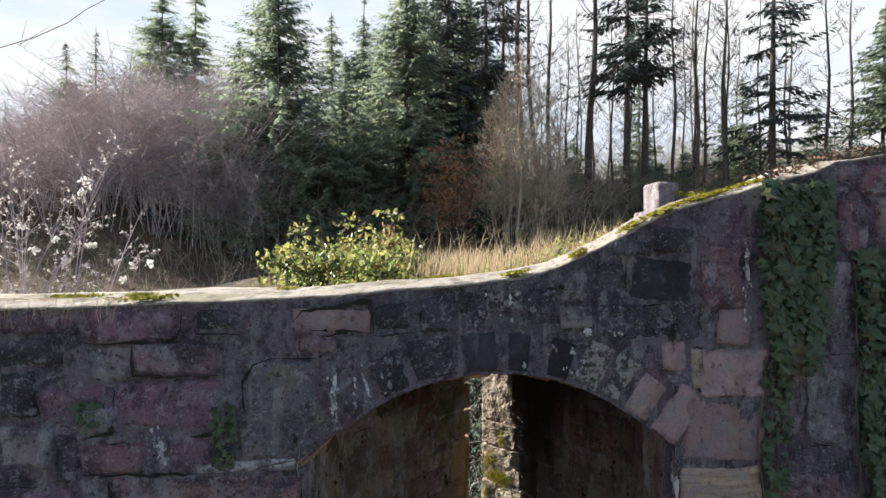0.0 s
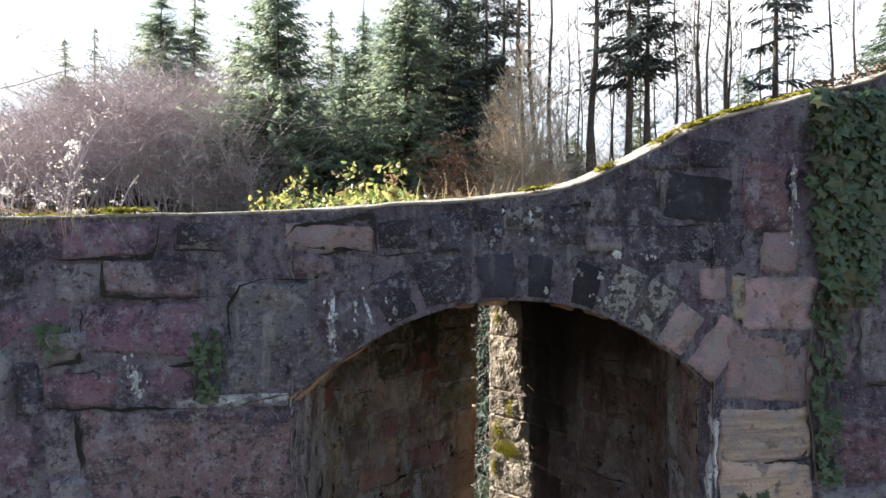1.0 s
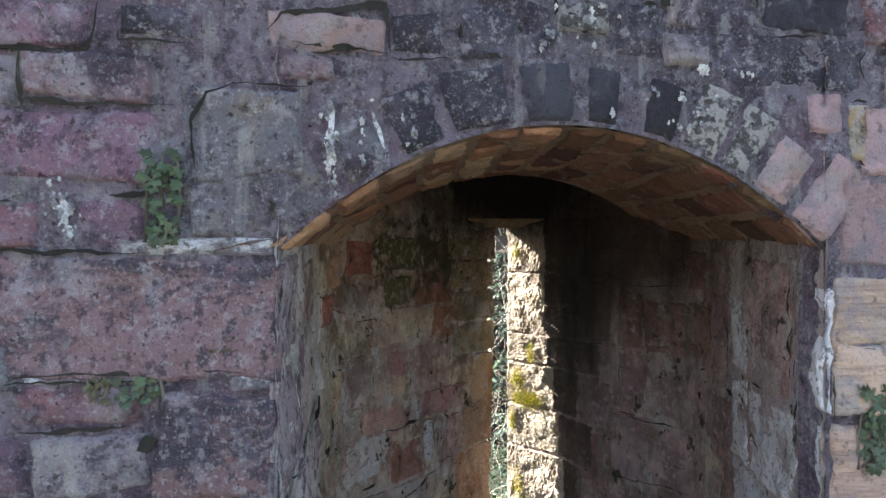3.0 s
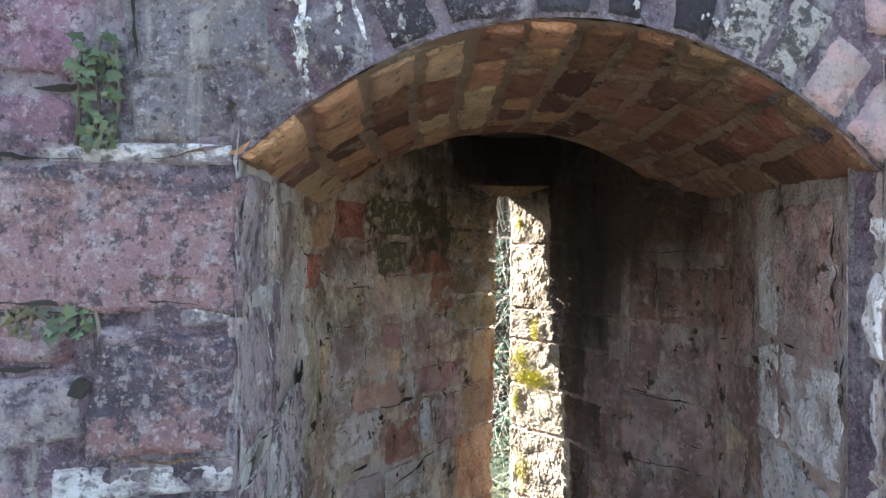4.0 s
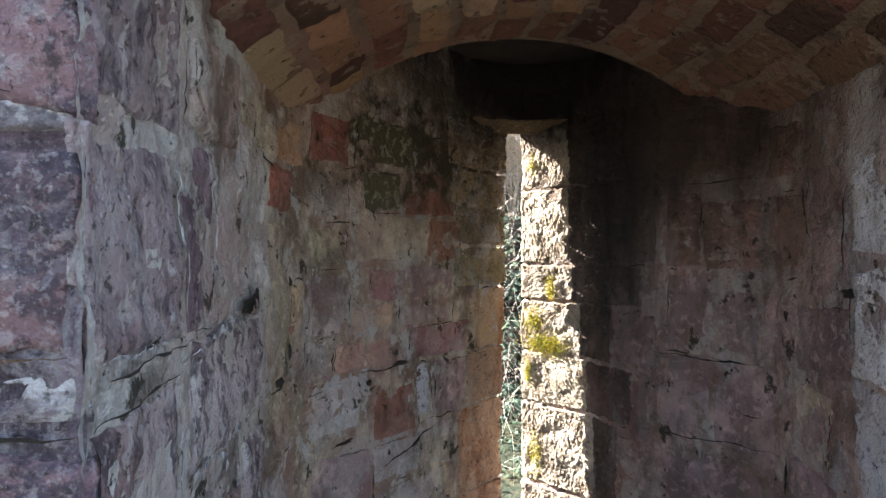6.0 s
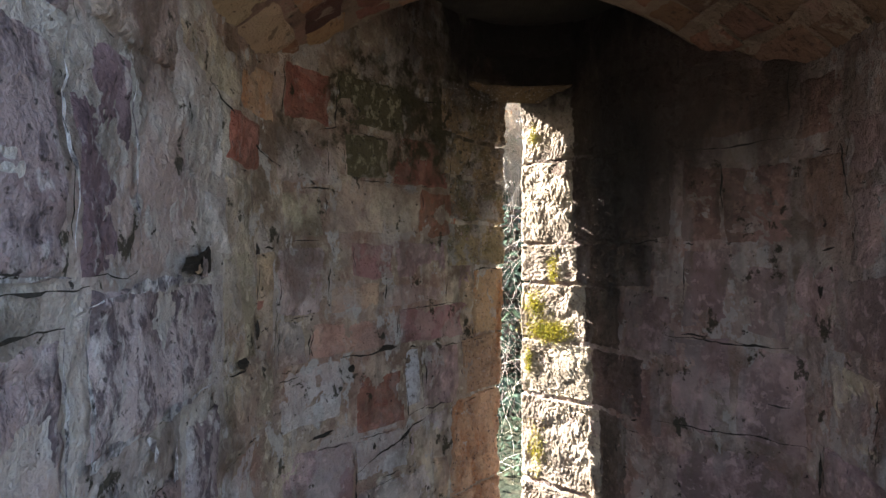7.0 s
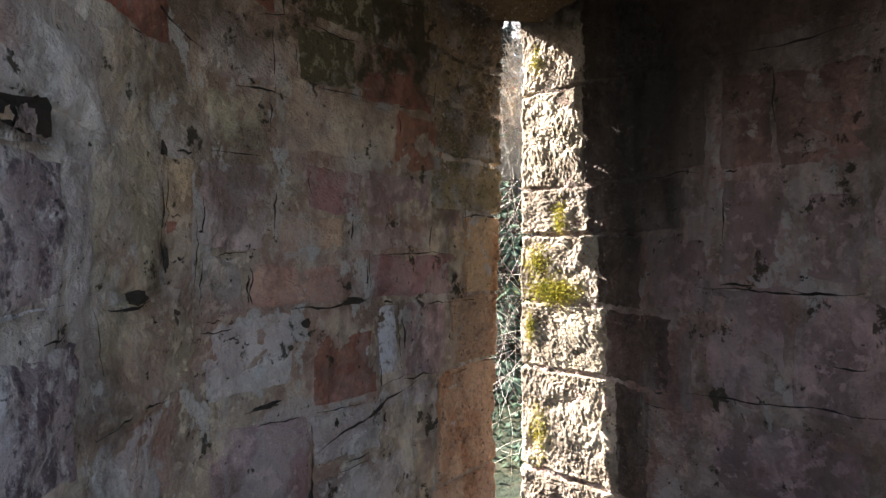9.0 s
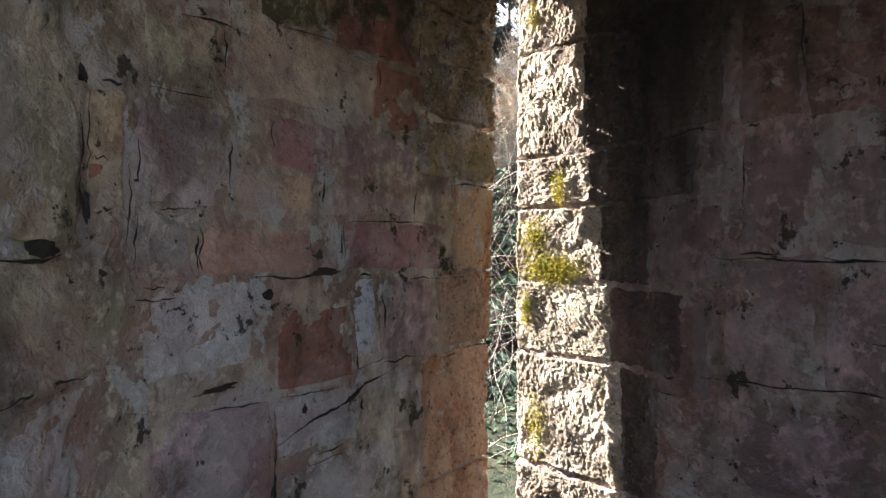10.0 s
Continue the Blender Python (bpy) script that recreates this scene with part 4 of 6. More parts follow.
def make_bush():
    bush = tagged(new("bush"), "sunlit yellow green leafy bush growing on the wall top", "bush")
    r = random.Random(21)
    verts, faces = [], []
    tips = []

    def crest(x):
        """Two mounds, a small one and a broad one."""
        return 0.6 + max(0.75 * math.exp(-((x + 0.40) / 0.09) ** 2), 0.9 * math.exp(-((x + 0.02) / 0.17) ** 2))
    for k in range(72):
        base = Vector((r.uniform(-0.62, 0.26), r.uniform(1.3, 2.6), 3.0))
        lean = Vector((r.uniform(-0.25, 0.2), r.uniform(-0.2, 0.2), (0.09 + 0.17 * (base.y - 1.0)) * r.uniform(0.75, 1.2) * crest(base.x)))
        path = [base + lean * t + Vector((0, 0, 0.06 * math.sin(t * 3))) for t in (0, 0.35, 0.7, 1)]
        tube(verts, faces, path, [0.006, 0.005, 0.004, 0.002], 4)
        tips += [path[1], path[2], path[3], path[3]]
    tagged(part("stem", (verts, faces), BARK, bush, "thin reddish brown stems"), kind="stuff")

    def place(q):
        t = q.choice(tips)
        return t + Vector((q.gauss(0, 0.06), q.gauss(0, 0.07), q.gauss(0, 0.035))), (q.uniform(-1, 1), q.uniform(-1, 1), q.uniform(0.1, 1))
    tagged(part("leaf", clumps(2500, place, OVAL, 0.056, 22, 0.5), LEAF, bush, "glossy yellow green leaves"), kind="stuff")
    tagged(part("leaf", clumps(1200, lambda q: (place(q)[0] - Vector((0, 0, 0.05)), place(q)[1]), OVAL, 0.052, 23, 0.5), IVY, bush, "dark green older leaves"), kind="stuff")


make_bush()


def make_sprig():
    sprig = tagged(new("sprig"), "upright reddish leafy sprig among the bush on the wall top", "plant")
    stem, faces = [], []
    tube(stem, faces, [Vector((0.12, 1.9, 3.05)), Vector((0.10, 1.9, 3.28)), Vector((0.13, 1.9, 3.47))], [0.005, 0.004, 0.002], 4)
    part("stem", (stem, faces), BARK, sprig)
    tagged(part("leaf", clumps(46, lambda q: ((0.12 + q.gauss(0, 0.03), 1.9 + q.gauss(0, 0.03), q.uniform(3.32, 3.49)), (q.uniform(-1, 1), q.uniform(-1, 1), q.uniform(0, 1))), OVAL, 0.036, 24, 0.4), BROWN, sprig, "reddish brown young leaves"), kind="stuff")


make_sprig()


def blades(count, place, height, width, seed):
    r = random.Random(seed)
    verts, faces = [], []
    for _ in range(count):
        q = Vector(place(r))
        h, g = height * r.uniform(0.4, 1.25), r.uniform(0, 6.283)
        lean, side = Vector((math.cos(g), math.sin(g), 0)) * h * r.uniform(0.1, 0.7), Vector((-math.sin(g), math.cos(g), 0)) * width
        base = len(verts)
        for t, w in ((0, 1), (0.4, 0.8), (0.75, 0.5), (1, 0.1)):
            c = q + lean * t * t + Vector((0, 0, h * (t - 0.25 * t * t)))
            verts += [c - side * w, c + side * w]
        faces += [(base + 2 * k, base + 2 * k + 1, base + 2 * k + 3, base + 2 * k + 2) for k in range(3)]
    return verts, faces


def bank(x):
    return 3.07 + 0.3 * ease(0.7, 2.0, x)


TUFTS = [(random.Random(n).triangular(0.15, 1.75, 0.6), random.Random(n + 500).uniform(1.1, 2.6), random.Random(n + 900).uniform(0.03, 0.11)) for n in range(70)]


def tuft_spot(r):
    x, y, wide = r.choice(TUFTS)
    return x + r.gauss(0, wide), y + r.gauss(0, wide), bank(x) - 0.05


tagged(part("dry_grass", blades(2600, tuft_spot, 0.33, 0.0024, 31), GRASS), "tufts of dry straw-coloured grass on the wall top", "grass", kind="stuff")
tagged(part("stalks", blades(110, lambda r: (r.gauss(0.66, 0.36), r.uniform(1.3, 2.6), bank(0.8) - 0.05), 0.58, 0.0022, 35), GRASS), "tall bent dry stalks on the wall top", "grass", kind="stuff")
tagged(part("green_grass", blades(1700, lambda r: (r.uniform(-0.2, 1.7), r.uniform(0.7, 2.4), bank(r.uniform(0.0, 1.5)) - 0.03), 0.09, 0.003, 32), GREEN), "short green grass on the wall top", "grass", kind="stuff")
LEAFY = [(-0.5, 0.1, 0.0), (-0.2, 0.15, 0.0), (0.2, 0.15, 0.02), (0.75, 0.10, 0.05), (1.35, 0.12, 0.07), (1.55, 0.12, 0.09)]


def leafy_spot(r):
    x, wide, rise = r.choice(LEAFY)
    x = r.gauss(x, wide)
    return (x, r.uniform(0.8, 2.2), bank(x) + r.uniform(-0.05, 0.05 + rise)), (r.uniform(-1, 1), r.uniform(-1, 1), 1)


tagged(part("low_leaves", clumps(3000, leafy_spot, OVAL, 0.034, 33), LEAF), "low creeping leaves on the wall top", "leaves", kind="stuff")


def make_hanging_stalks():
    verts, faces = [], []
    r = random.Random(34)
    for _ in range(46):
        x = r.uniform(-1.75, -1.0)
        q = Vector((x, r.uniform(0.0, 0.2), 3.09))
        long, way = r.uniform(0.05, 0.13), r.uniform(-0.3, 0.9)
        path = [q, q + Vector((way * long * 0.4, -0.05 - q.y * 0.6, 0.02)), Vector((x + way * long * 0.8, -0.05, 3.08 - 0.2 * long)), Vector((x + way * long * 1.2, -0.06, 3.08 - 0.75 * long))]
        tube(verts, faces, path, [0.0010, 0.0009, 0.0008, 0.0004], 3)
    tagged(part("dry_stalks", (verts, faces), GRASS), "dry grass stalks hanging over the coping", "grass", kind="stuff")


make_hanging_stalks()


def make_blossom_shrub():
    shrub = tagged(new("blossom_shrub"), "bare shrub with pale buds and a few white blossoms", "shrub")
    r = random.Random(41)
    verts, faces, buds = [], [], []
    tall = [((-4.05, 4.15, 1.8), (-2.69, 4.15, 4.72)), ((-3.9, 4.2, 1.8), (-2.86, 4.2, 4.2)), ((-4.3, 4.0, 1.8), (-4.05, 4.0, 4.25)), ((-3.5, 4.1, 2.2), (-2.3, 4.1, 3.25)), ((-4.4, 4.2, 1.8), (-4.3, 4.2, 3.9))]
    for k in range(17):
        base = Vector((r.uniform(-4.6, -3.1), r.uniform(3.6, 4.8), 1.6))
        top = base + Vector((r.uniform(-0.3, 1.1), r.uniform(-0.4, 0.4), r.uniform(1.5, 2.9)))
        if k < 5:
            base, top = Vector(tall[k][0]), Vector(tall[k][1])
        path = [base.lerp(top, t) + Vector((0.12 * math.sin(t * 3 + k), 0, 0.1 * math.sin(t * 3))) for t in (0, 0.25, 0.5, 0.75, 1)]
        tube(verts, faces, path, [0.012, 0.009, 0.007, 0.005, 0.002], 4)
        for j in range(16):
            t = r.uniform(0.3, 1)
            q = base.lerp(top, t) + Vector((0.12 * math.sin(t * 3 + k), 0, 0.1 * math.sin(t * 3)))
            e = q + Vector((r.uniform(-0.3, 0.3), r.uniform(-0.2, 0.2), r.uniform(0.02, 0.3)))
            tube(verts, faces, [q, q.lerp(e, 0.5) + Vector((0, 0, 0.02)), e], [0.004, 0.003, 0.001], 3)
            buds += [q.lerp(e, 0.3 + 0.7 * r.random()) for _ in range(8)]
    branch = tagged(part("branch", (verts, faces), TWIG, shrub, "thin grey branches"), kind="stuff")
    tagged(part("bud", clumps(1700, lambda q: (q.choice(buds) + Vector((q.gauss(0, 0.012), 0, q.gauss(0, 0.012))), (q.uniform(-1, 1), q.uniform(-1, 1), q.uniform(-1, 1))), OVAL, 0.032, 42), BUD, branch, "pale silky buds"), kind="stuff")
    flowers = [(-3.15, 3.93), (-3.05, 3.35), (-3.42, 3.42), (-2.62, 3.12), (-3.3, 3.18), (-2.45, 3.16), (-2.72, 2.98), (-3.75, 3.55), (-3.12, 4.05), (-3.62, 3.3)]
    for x, z in flowers:
        part("blossom", clumps(26, lambda q: ((x + q.gauss(0, 0.02), 4.15 + q.gauss(0, 0.02), z + q.gauss(0, 0.018)), (q.uniform(-1, 1), -1, q.uniform(-1, 1))), OVAL, 0.042, round(x * 100)), BLOSSOM, branch, "white fluffy blossom")


make_blossom_shrub()


def make_hanging_branch():
    branch = tagged(new("hanging_branch"), "thin bare branch reaching in from a tree", "branch")
    for pts in ([(-3.4, 4.55), (-2.67, 4.75), (-2.45, 4.83), (-2.22, 4.95), (-2.1, 5.05), (-1.97, 5.13), (-1.6, 5.35)], [(-3.6, 3.93), (-2.67, 4.0), (-2.4, 4.07), (-2.15, 4.16), (-2.0, 4.2)]):
        verts, faces = [], []
        path = [Vector((x, 2.0, z)) for x, z in pts]
        tube(verts, faces, path, [0.0042 - 0.0003 * i for i in range(len(path))], 5)
        part("twig", (verts, faces), TWIG, branch)


make_hanging_branch()


# ---- the wood behind ----
def make_conifer(label, x, y, height, half, seed, crown_from=0.05, fill=1.0, material=None, trunk=None, leaf=1.0):
    z = land(x, y) - 0.2
    tree = tagged(new("conifer"), label, "tree", "conifers of the wood")
    tree.location = (x, y, z)
    r = random.Random(seed)
    trunk = trunk or height * 0.012
    verts, faces = [], []
    bend = r.uniform(-0.3, 0.3)
    path = [Vector((bend * (k / 6) ** 2, 0, height * k / 6)) for k in range(7)]
    tube(verts, faces, path, [trunk * (1 - 0.9 * k / 6) for k in range(7)], 8)
    sticks, sfaces = [], []
    leaves, lfaces = [], []
    levels = max(14, round(height * 1.7 * fill))
    for k in range(levels * max(4, round(9 * fill))):
        t = crown_from + (0.985 - crown_from) * r.random() ** 1.15
        if noise.noise(Vector((t * height * 0.5, seed, 0))) < -0.28 + 0.2 * (1 - min(1, fill)):
            continue
        reach = half * 1.6 * (1 - ((t - crown_from) / (1 - crown_from)) ** 1.25) * r.uniform(0.7, 1.15) + 0.12
        for g in (r.uniform(0, 6.283),):
            long = reach * r.uniform(0.5, 1.2) * (1 + 0.3 * noise.noise(Vector((math.cos(g), math.sin(g), t * 6 + seed))))
            droop = r.uniform(-0.05, 0.5)
            out = Vector((math.cos(g), math.sin(g), 0))
            side = Vector((-math.sin(g), math.cos(g), 0))
            root = Vector((bend * t * t, 0, height * t))
            tube(sticks, sfaces, [root, root + out * long - Vector((0, 0, long * droop))], [0.03, 0.008], 3)
            n = max(4, round(long / (0.28 * leaf)))
            for i in range(n):
                f = (i + 0.6) / n
                q = root + out * long * f - Vector((0, 0, long * droop * f ** 1.5 - 0.15 * f * f * long))
                for s in (-1, 1):
                    size = leaf * (0.45 + 0.45 * (1 - abs(2 * f - 0.9))) * (0.5 + 0.5 * min(1, long / 2)) * r.uniform(0.7, 1.3)
                    tip = q + (out * r.uniform(0.3, 0.9) + side * s * r.uniform(0.5, 1.0)) * size - Vector((0, 0, size * r.uniform(0.1, 0.9)))
                    mid, wide = q.lerp(tip, 0.5), size * 0.2
                    w = Vector((r.uniform(-1, 1), r.uniform(-1, 1), r.uniform(-0.6, 0.6))).normalized() * wide
                    base = len(leaves)
                    leaves += [q, mid + w, tip, mid - w]
                    lfaces.append((base, base + 1, base + 2, base + 3))
    stem = part("trunk", (verts, faces), BARK, tree)
    tagged(part("limb", (sticks, sfaces), BARK, stem), kind="stuff")
    tagged(part("crown", (leaves, lfaces), material or NEEDLE, tree), kind="stuff")
    return tree


def make_bare_tree(label, x, y, height, trunk, seed, lean=0.0, first=0.35, spread_out=0.22, material=None, limbs=26, twigs=7):
    tree = tagged(new("bare_tree"), label, "tree", "bare trees of the wood")
    tree.location = (x, y, land(x, y) - 0.2)
    r = random.Random(seed)
    verts, faces = [], []
    path = [Vector((lean * height * k / 8 + 0.15 * math.sin(k * 1.3 + seed), 0, height * k / 8)) for k in range(9)]
    tube(verts, faces, path, [trunk * (1 - 0.8 * k / 8) for k in range(9)], 7)
    stem = part("trunk", (verts, faces), material or BARK, tree)
    verts, faces = [], []
    for k in range(limbs):
        t = r.uniform(first, 0.97)
        j = min(7, int(t * 8))
        q = path[j].lerp(path[j + 1], t * 8 - j)
        g = r.uniform(0, 6.283)
        long = height * spread_out * (1.2 - t) * r.uniform(0.6, 1.2)
        e = q + Vector((math.cos(g) * long * 0.7, math.sin(g) * long * 0.7, long * r.uniform(0.3, 0.9)))
        m = q.lerp(e, 0.5) + Vector((0, 0, -0.08 * long))
        tube(verts, faces, [q, m, e], [trunk * 0.25 * (1.2 - t), trunk * 0.16 * (1.2 - t), 0.01], 4)
        for i in range(twigs):
            p = m.lerp(e, r.uniform(0, 1))
            tube(verts, faces, [p, p + Vector((r.uniform(-1, 1), r.uniform(-1, 1), r.uniform(0, 1.1))) * long * 0.32], [0.018, 0.005], 3)
    tagged(part("limb", (verts, faces), material or BARK, stem), kind="stuff")
    return tree


def make_wood():
    sunny = "sunlit green spruce in the wood behind the wall"
    dark = "dark sparse fir with bare lower trunk in the wood"
    for n, (x, y, h, half, fill) in enumerate([(-7.6, 44.8, 23.5, 6.6, 1.45), (2.6, 44.6, 23.5, 5.2, 1.4), (-4.6, 62, 25.5, 4.4, 1.2), (0.6, 57, 22, 4.2, 1.2), (-1.4, 60, 26.5, 4.0, 1.3), (5.5, 62, 27, 4.2, 1.3), (7.8, 66, 27, 4.2, 1.2), (-4.2, 41.0, 11.5, 4.4, 1.15), (-0.6, 42.0, 10.5, 4.0, 1.15), (8.8, 51, 24, 3.8, 1.3),
                                                      (3.6, 53, 25, 4.0, 1.3), (-11.0, 64, 20, 4.2, 1.2), (-2.6, 50, 17, 4.2, 1.3), (0.8, 51, 16, 4.2, 1.3), (6.2, 57, 26, 4.0, 1.2), (10.4, 62, 27, 3.6, 1.2), (11.2, 54, 20, 3.0, 1.2), (13.8, 58, 19, 2.8, 1.2), (-28.0, 76.5, 25.5, 6.2, 1.3), (-24.0, 77, 26.5, 4.0, 1.2), (-17.5, 74, 18.0, 3.2, 1.2),
                                                      (-45.7, 88.7, 24.0, 4.4, 1.2), (-40.5, 86, 25.0, 3.0, 0.8), (-53, 82, 17.0, 4.0, 1.2), (37.3, 35.3, 17.0, 4.2, 1.3), (22.5, 60, 9.0, 2.8, 1.2), (30, 58, 8.5, 2.6, 1.2), (26.5, 43, 5.0, 1.6, 1.2), (24.2, 44, 4.0, 1.4, 1.2), (31, 42, 6.5, 2.0, 1.2), (33.6, 46, 11, 2.6, 1.2), (18, 48, 5, 1.7, 1.2), (36, 40, 8, 2.2, 1.2), (15, 47, 4.5, 1.6, 1.2), (28, 55, 13, 2.6, 1.0)]):
        make_conifer(sunny, x, y, h, half, 100 + n, 0.05, fill, None, None, 0.62)
    for n, (x, y, h, half, start, fill) in enumerate([(6.3, 47.0, 25.5, 3.4, 0.3, 0.9), (19.9, 40.5, 26.0, 3.0, 0.4, 0.65), (21.9, 41.5, 25.0, 2.4, 0.45, 0.6), (29.2, 36.3, 24.0, 3.4, 0.2, 0.56), (10.2, 48.5, 25.0, 2.6, 0.5, 0.6), (12.5, 52, 27, 2.6, 0.5, 0.6)]):
        make_conifer(dark, x, y, h, half, 150 + n, start, fill, FIR, 0.34, 0.75)
    bare = "tall bare trunk in the wood behind the wall"
    for n, (x, y, h, w, lean) in enumerate([(11.9, 43.0, 25, 0.36, -0.012), (13.6, 44, 25, 0.26, -0.05), (14.8, 44.5, 26, 0.22, 0.0), (16.8, 40.9, 25, 0.36, 0.035), (22.9, 38.8, 20, 0.17, 0.0), (24.5, 38.3, 20, 0.2, 0.0), (24.9, 38.3, 20, 0.15, 0.03),
                                            (26.2, 37.6, 21, 0.22, 0.01), (27.2, 38.6, 19, 0.14, 0.0), (32.6, 35.0, 19, 0.18, 0.0), (34.5, 35.2, 19, 0.17, 0.015), (9.2, 46, 19, 0.12, 0.01), (0.4, 50, 16, 0.1, 0.0), (20.8, 50, 17, 0.13, 0.01), (18.3, 52, 15, 0.11, 0.0), (21.5, 47, 19, 0.13, 0.0), (23.6, 49, 19, 0.12, 0.02), (28.4, 45, 20, 0.14, -0.01), (30.5, 44, 18, 0.13, 0.01), (31.6, 41, 19, 0.12, 0.0), (33.4, 40, 18, 0.12, -0.02), (36.0, 43, 19, 0.13, 0.0), (25.6, 52, 19, 0.12, 0.0)]):
        make_bare_tree(bare, x, y, h, w, 200 + n, lean)
    for n, (x, y, h, lean) in enumerate([(9.8, 38, 12, 0.02), (10.7, 39, 14, -0.02), (11.6, 38, 13, 0.03), (12.6, 39.5, 12, -0.01), (13.4, 38.5, 10, 0.03), (8.9, 39, 10, -0.03), (12.1, 37.5, 9, 0.04), (10.2, 37, 14, 0.01), (11.2, 40, 15, -0.01), (9.4, 38.5, 12, 0.02)]):
        make_bare_tree("pale bare young tree before the dark spruces", x, y, h, 0.10, 280 + n, lean, 0.15, 0.30, STRAW, 60, 12)
    for n in range(14):
        make_bare_tree("thin bare tree in the wood behind the wall", 19 + n * 1.45 + math.sin(n * 2.3), 52 + (n * 7) % 12, 17 + (n * 5) % 6, 0.12, 320 + n, 0.02 * math.sin(n * 1.7), 0.2, 0.26)
    # far wood that closes the view between the near trunks
    r = random.Random(260)
    for n in range(22):
        x = -62 + n * 6.2 + r.uniform(-2, 2)
        if n % 2:
            make_bare_tree("thin bare tree in the far wood", x, 66 + r.uniform(0, 14), r.uniform(11, 16), 0.13, 300 + n, r.uniform(-0.02, 0.02), 0.25)


make_wood()


def make_sky_sheet():
    """A glowing sheet added behind the wood to whiten the sky low over the horizon."""
    verts, faces = [], []
    far, n = 700.0, 48
    for k in range(n + 1):
        g = radians(-75 + 150 * k / n)
        for z in (-30, 100, 225, 345):
            verts.append((far * math.sin(g), far * math.cos(g), z))
    for k in range(n):
        for j in range(3):
            a = 4 * k + j
            faces.append((a, a + 1, a + 5, a + 4))
    m = bpy.data.materials.new("glowing sky sheet")
    m.use_nodes = True
    t = m.node_tree
    t.nodes.remove(t.nodes["Principled BSDF"])
    glow = node(t, "ShaderNodeEmission", Strength=0.37)
    fac, _ = speckle(t, 0.004, 0.35, 0.65, (1, 1, 3))
    mix = t.nodes.new("ShaderNodeMix")
    mix.data_type = "RGBA"
    for s, tint in zip([s for s in mix.inputs if s.type == "RGBA"], ((0.74, 0.85, 1.0), (1.0, 1.0, 1.0))):
        s.default_value = (*tint, 1)
    t.links.new(fac, [s for s in mix.inputs if s.name == "Factor" and s.type == "VALUE"][0])
    t.links.new([s for s in mix.outputs if s.type == "RGBA"][0], glow.inputs["Color"])
    t.links.new(glow.outputs[0], t.nodes["Material Output"].inputs["Surface"])
    tagged(part("backdrop", (verts, faces), m), "bright hazy white winter sky behind the wood", "sky", kind="structure")


make_sky_sheet()


def make_thicket(name, label, count, place, height, material, seed, twigs=14, width=0.022):
    """Brushwood of many thin rods."""
    r = random.Random(seed)
    verts, faces = [], []
    for _ in range(count):
        x, y = place(r)
        q = Vector((x, y, land(x, y) - 0.1))
        h = (height(x, y) if callable(height) else height) * r.uniform(0.55, 1.15)
        way = Vector((r.uniform(-0.3, 0.3), r.uniform(-0.3, 0.3), 1))
        arch = Vector((r.uniform(-0.5, 0.5), r.uniform(-0.4, 0.4), -0.25)) * h
        path = [q + way * h * t + arch * t * t for t in (0, 0.4, 0.75, 1)]
        tube(verts, faces, path, [width * 1.6, width * 1.2, width * 0.8, width * 0.3], 3)
        for _ in range(twigs):
            t = r.uniform(0.2, 0.98)
            k = 0 if t < 0.4 else 1 if t < 0.75 else 2
            low, high = (0, 0.4, 0.75)[k], (0.4, 0.75, 1)[k]
            p = path[k].lerp(path[k + 1], (t - low) / (high - low))
            long = h * r.uniform(0.1, 0.3)
            e = p + Vector((r.uniform(-1, 1), r.uniform(-1, 1), r.uniform(-0.1, 0.9))) * long
            tube(verts, faces, [p, e], [width * 0.7, width * 0.25], 3)
    tagged(part(name, (verts, faces), material), label, "brushwood", kind="stuff")


def hill_spot(r):
    y = r.uniform(38, 66)
    return r.uniform(-42, -8.5) * (y / 52), y


def hill_height(x, y):
    """The brushwood grows taller towards the spruces."""
    return 4.8 + 7.6 * ease(-0.80, -0.26, x / y)


make_thicket("brushwood", "purple grey bare brushwood on the hillside", 2100, hill_spot, hill_height, TWIG, 51, 26, 0.024)
make_thicket("undergrowth", "bare undergrowth under the trees", 1500, lambda r: (r.uniform(-14, 46), r.uniform(36, 60)), 5.0, UNDER, 52, 18, 0.02)
make_thicket("far_brush", "bare thin growth deep in the wood", 1000, lambda r: (r.uniform(-30, 60), r.uniform(58, 80)), lambda x, y: 9 + 11 * ease(-0.22, -0.1, x / y) * (1 - ease(0.18, 0.3, x / y)), UNDER, 55, 18, 0.022)
make_thicket("pale_shrub", "pale dry shrub before the trees", 100, lambda r: (r.uniform(8.4, 15.2), r.uniform(36, 41)), 6.5, STRAW, 53, 14, 0.018)
make_thicket("scrub", "dark bare scrub in the hollow", 500, lambda r: (r.uniform(-24, 4), r.uniform(22, 36)), 2.4, UNDER, 54, 10, 0.012)


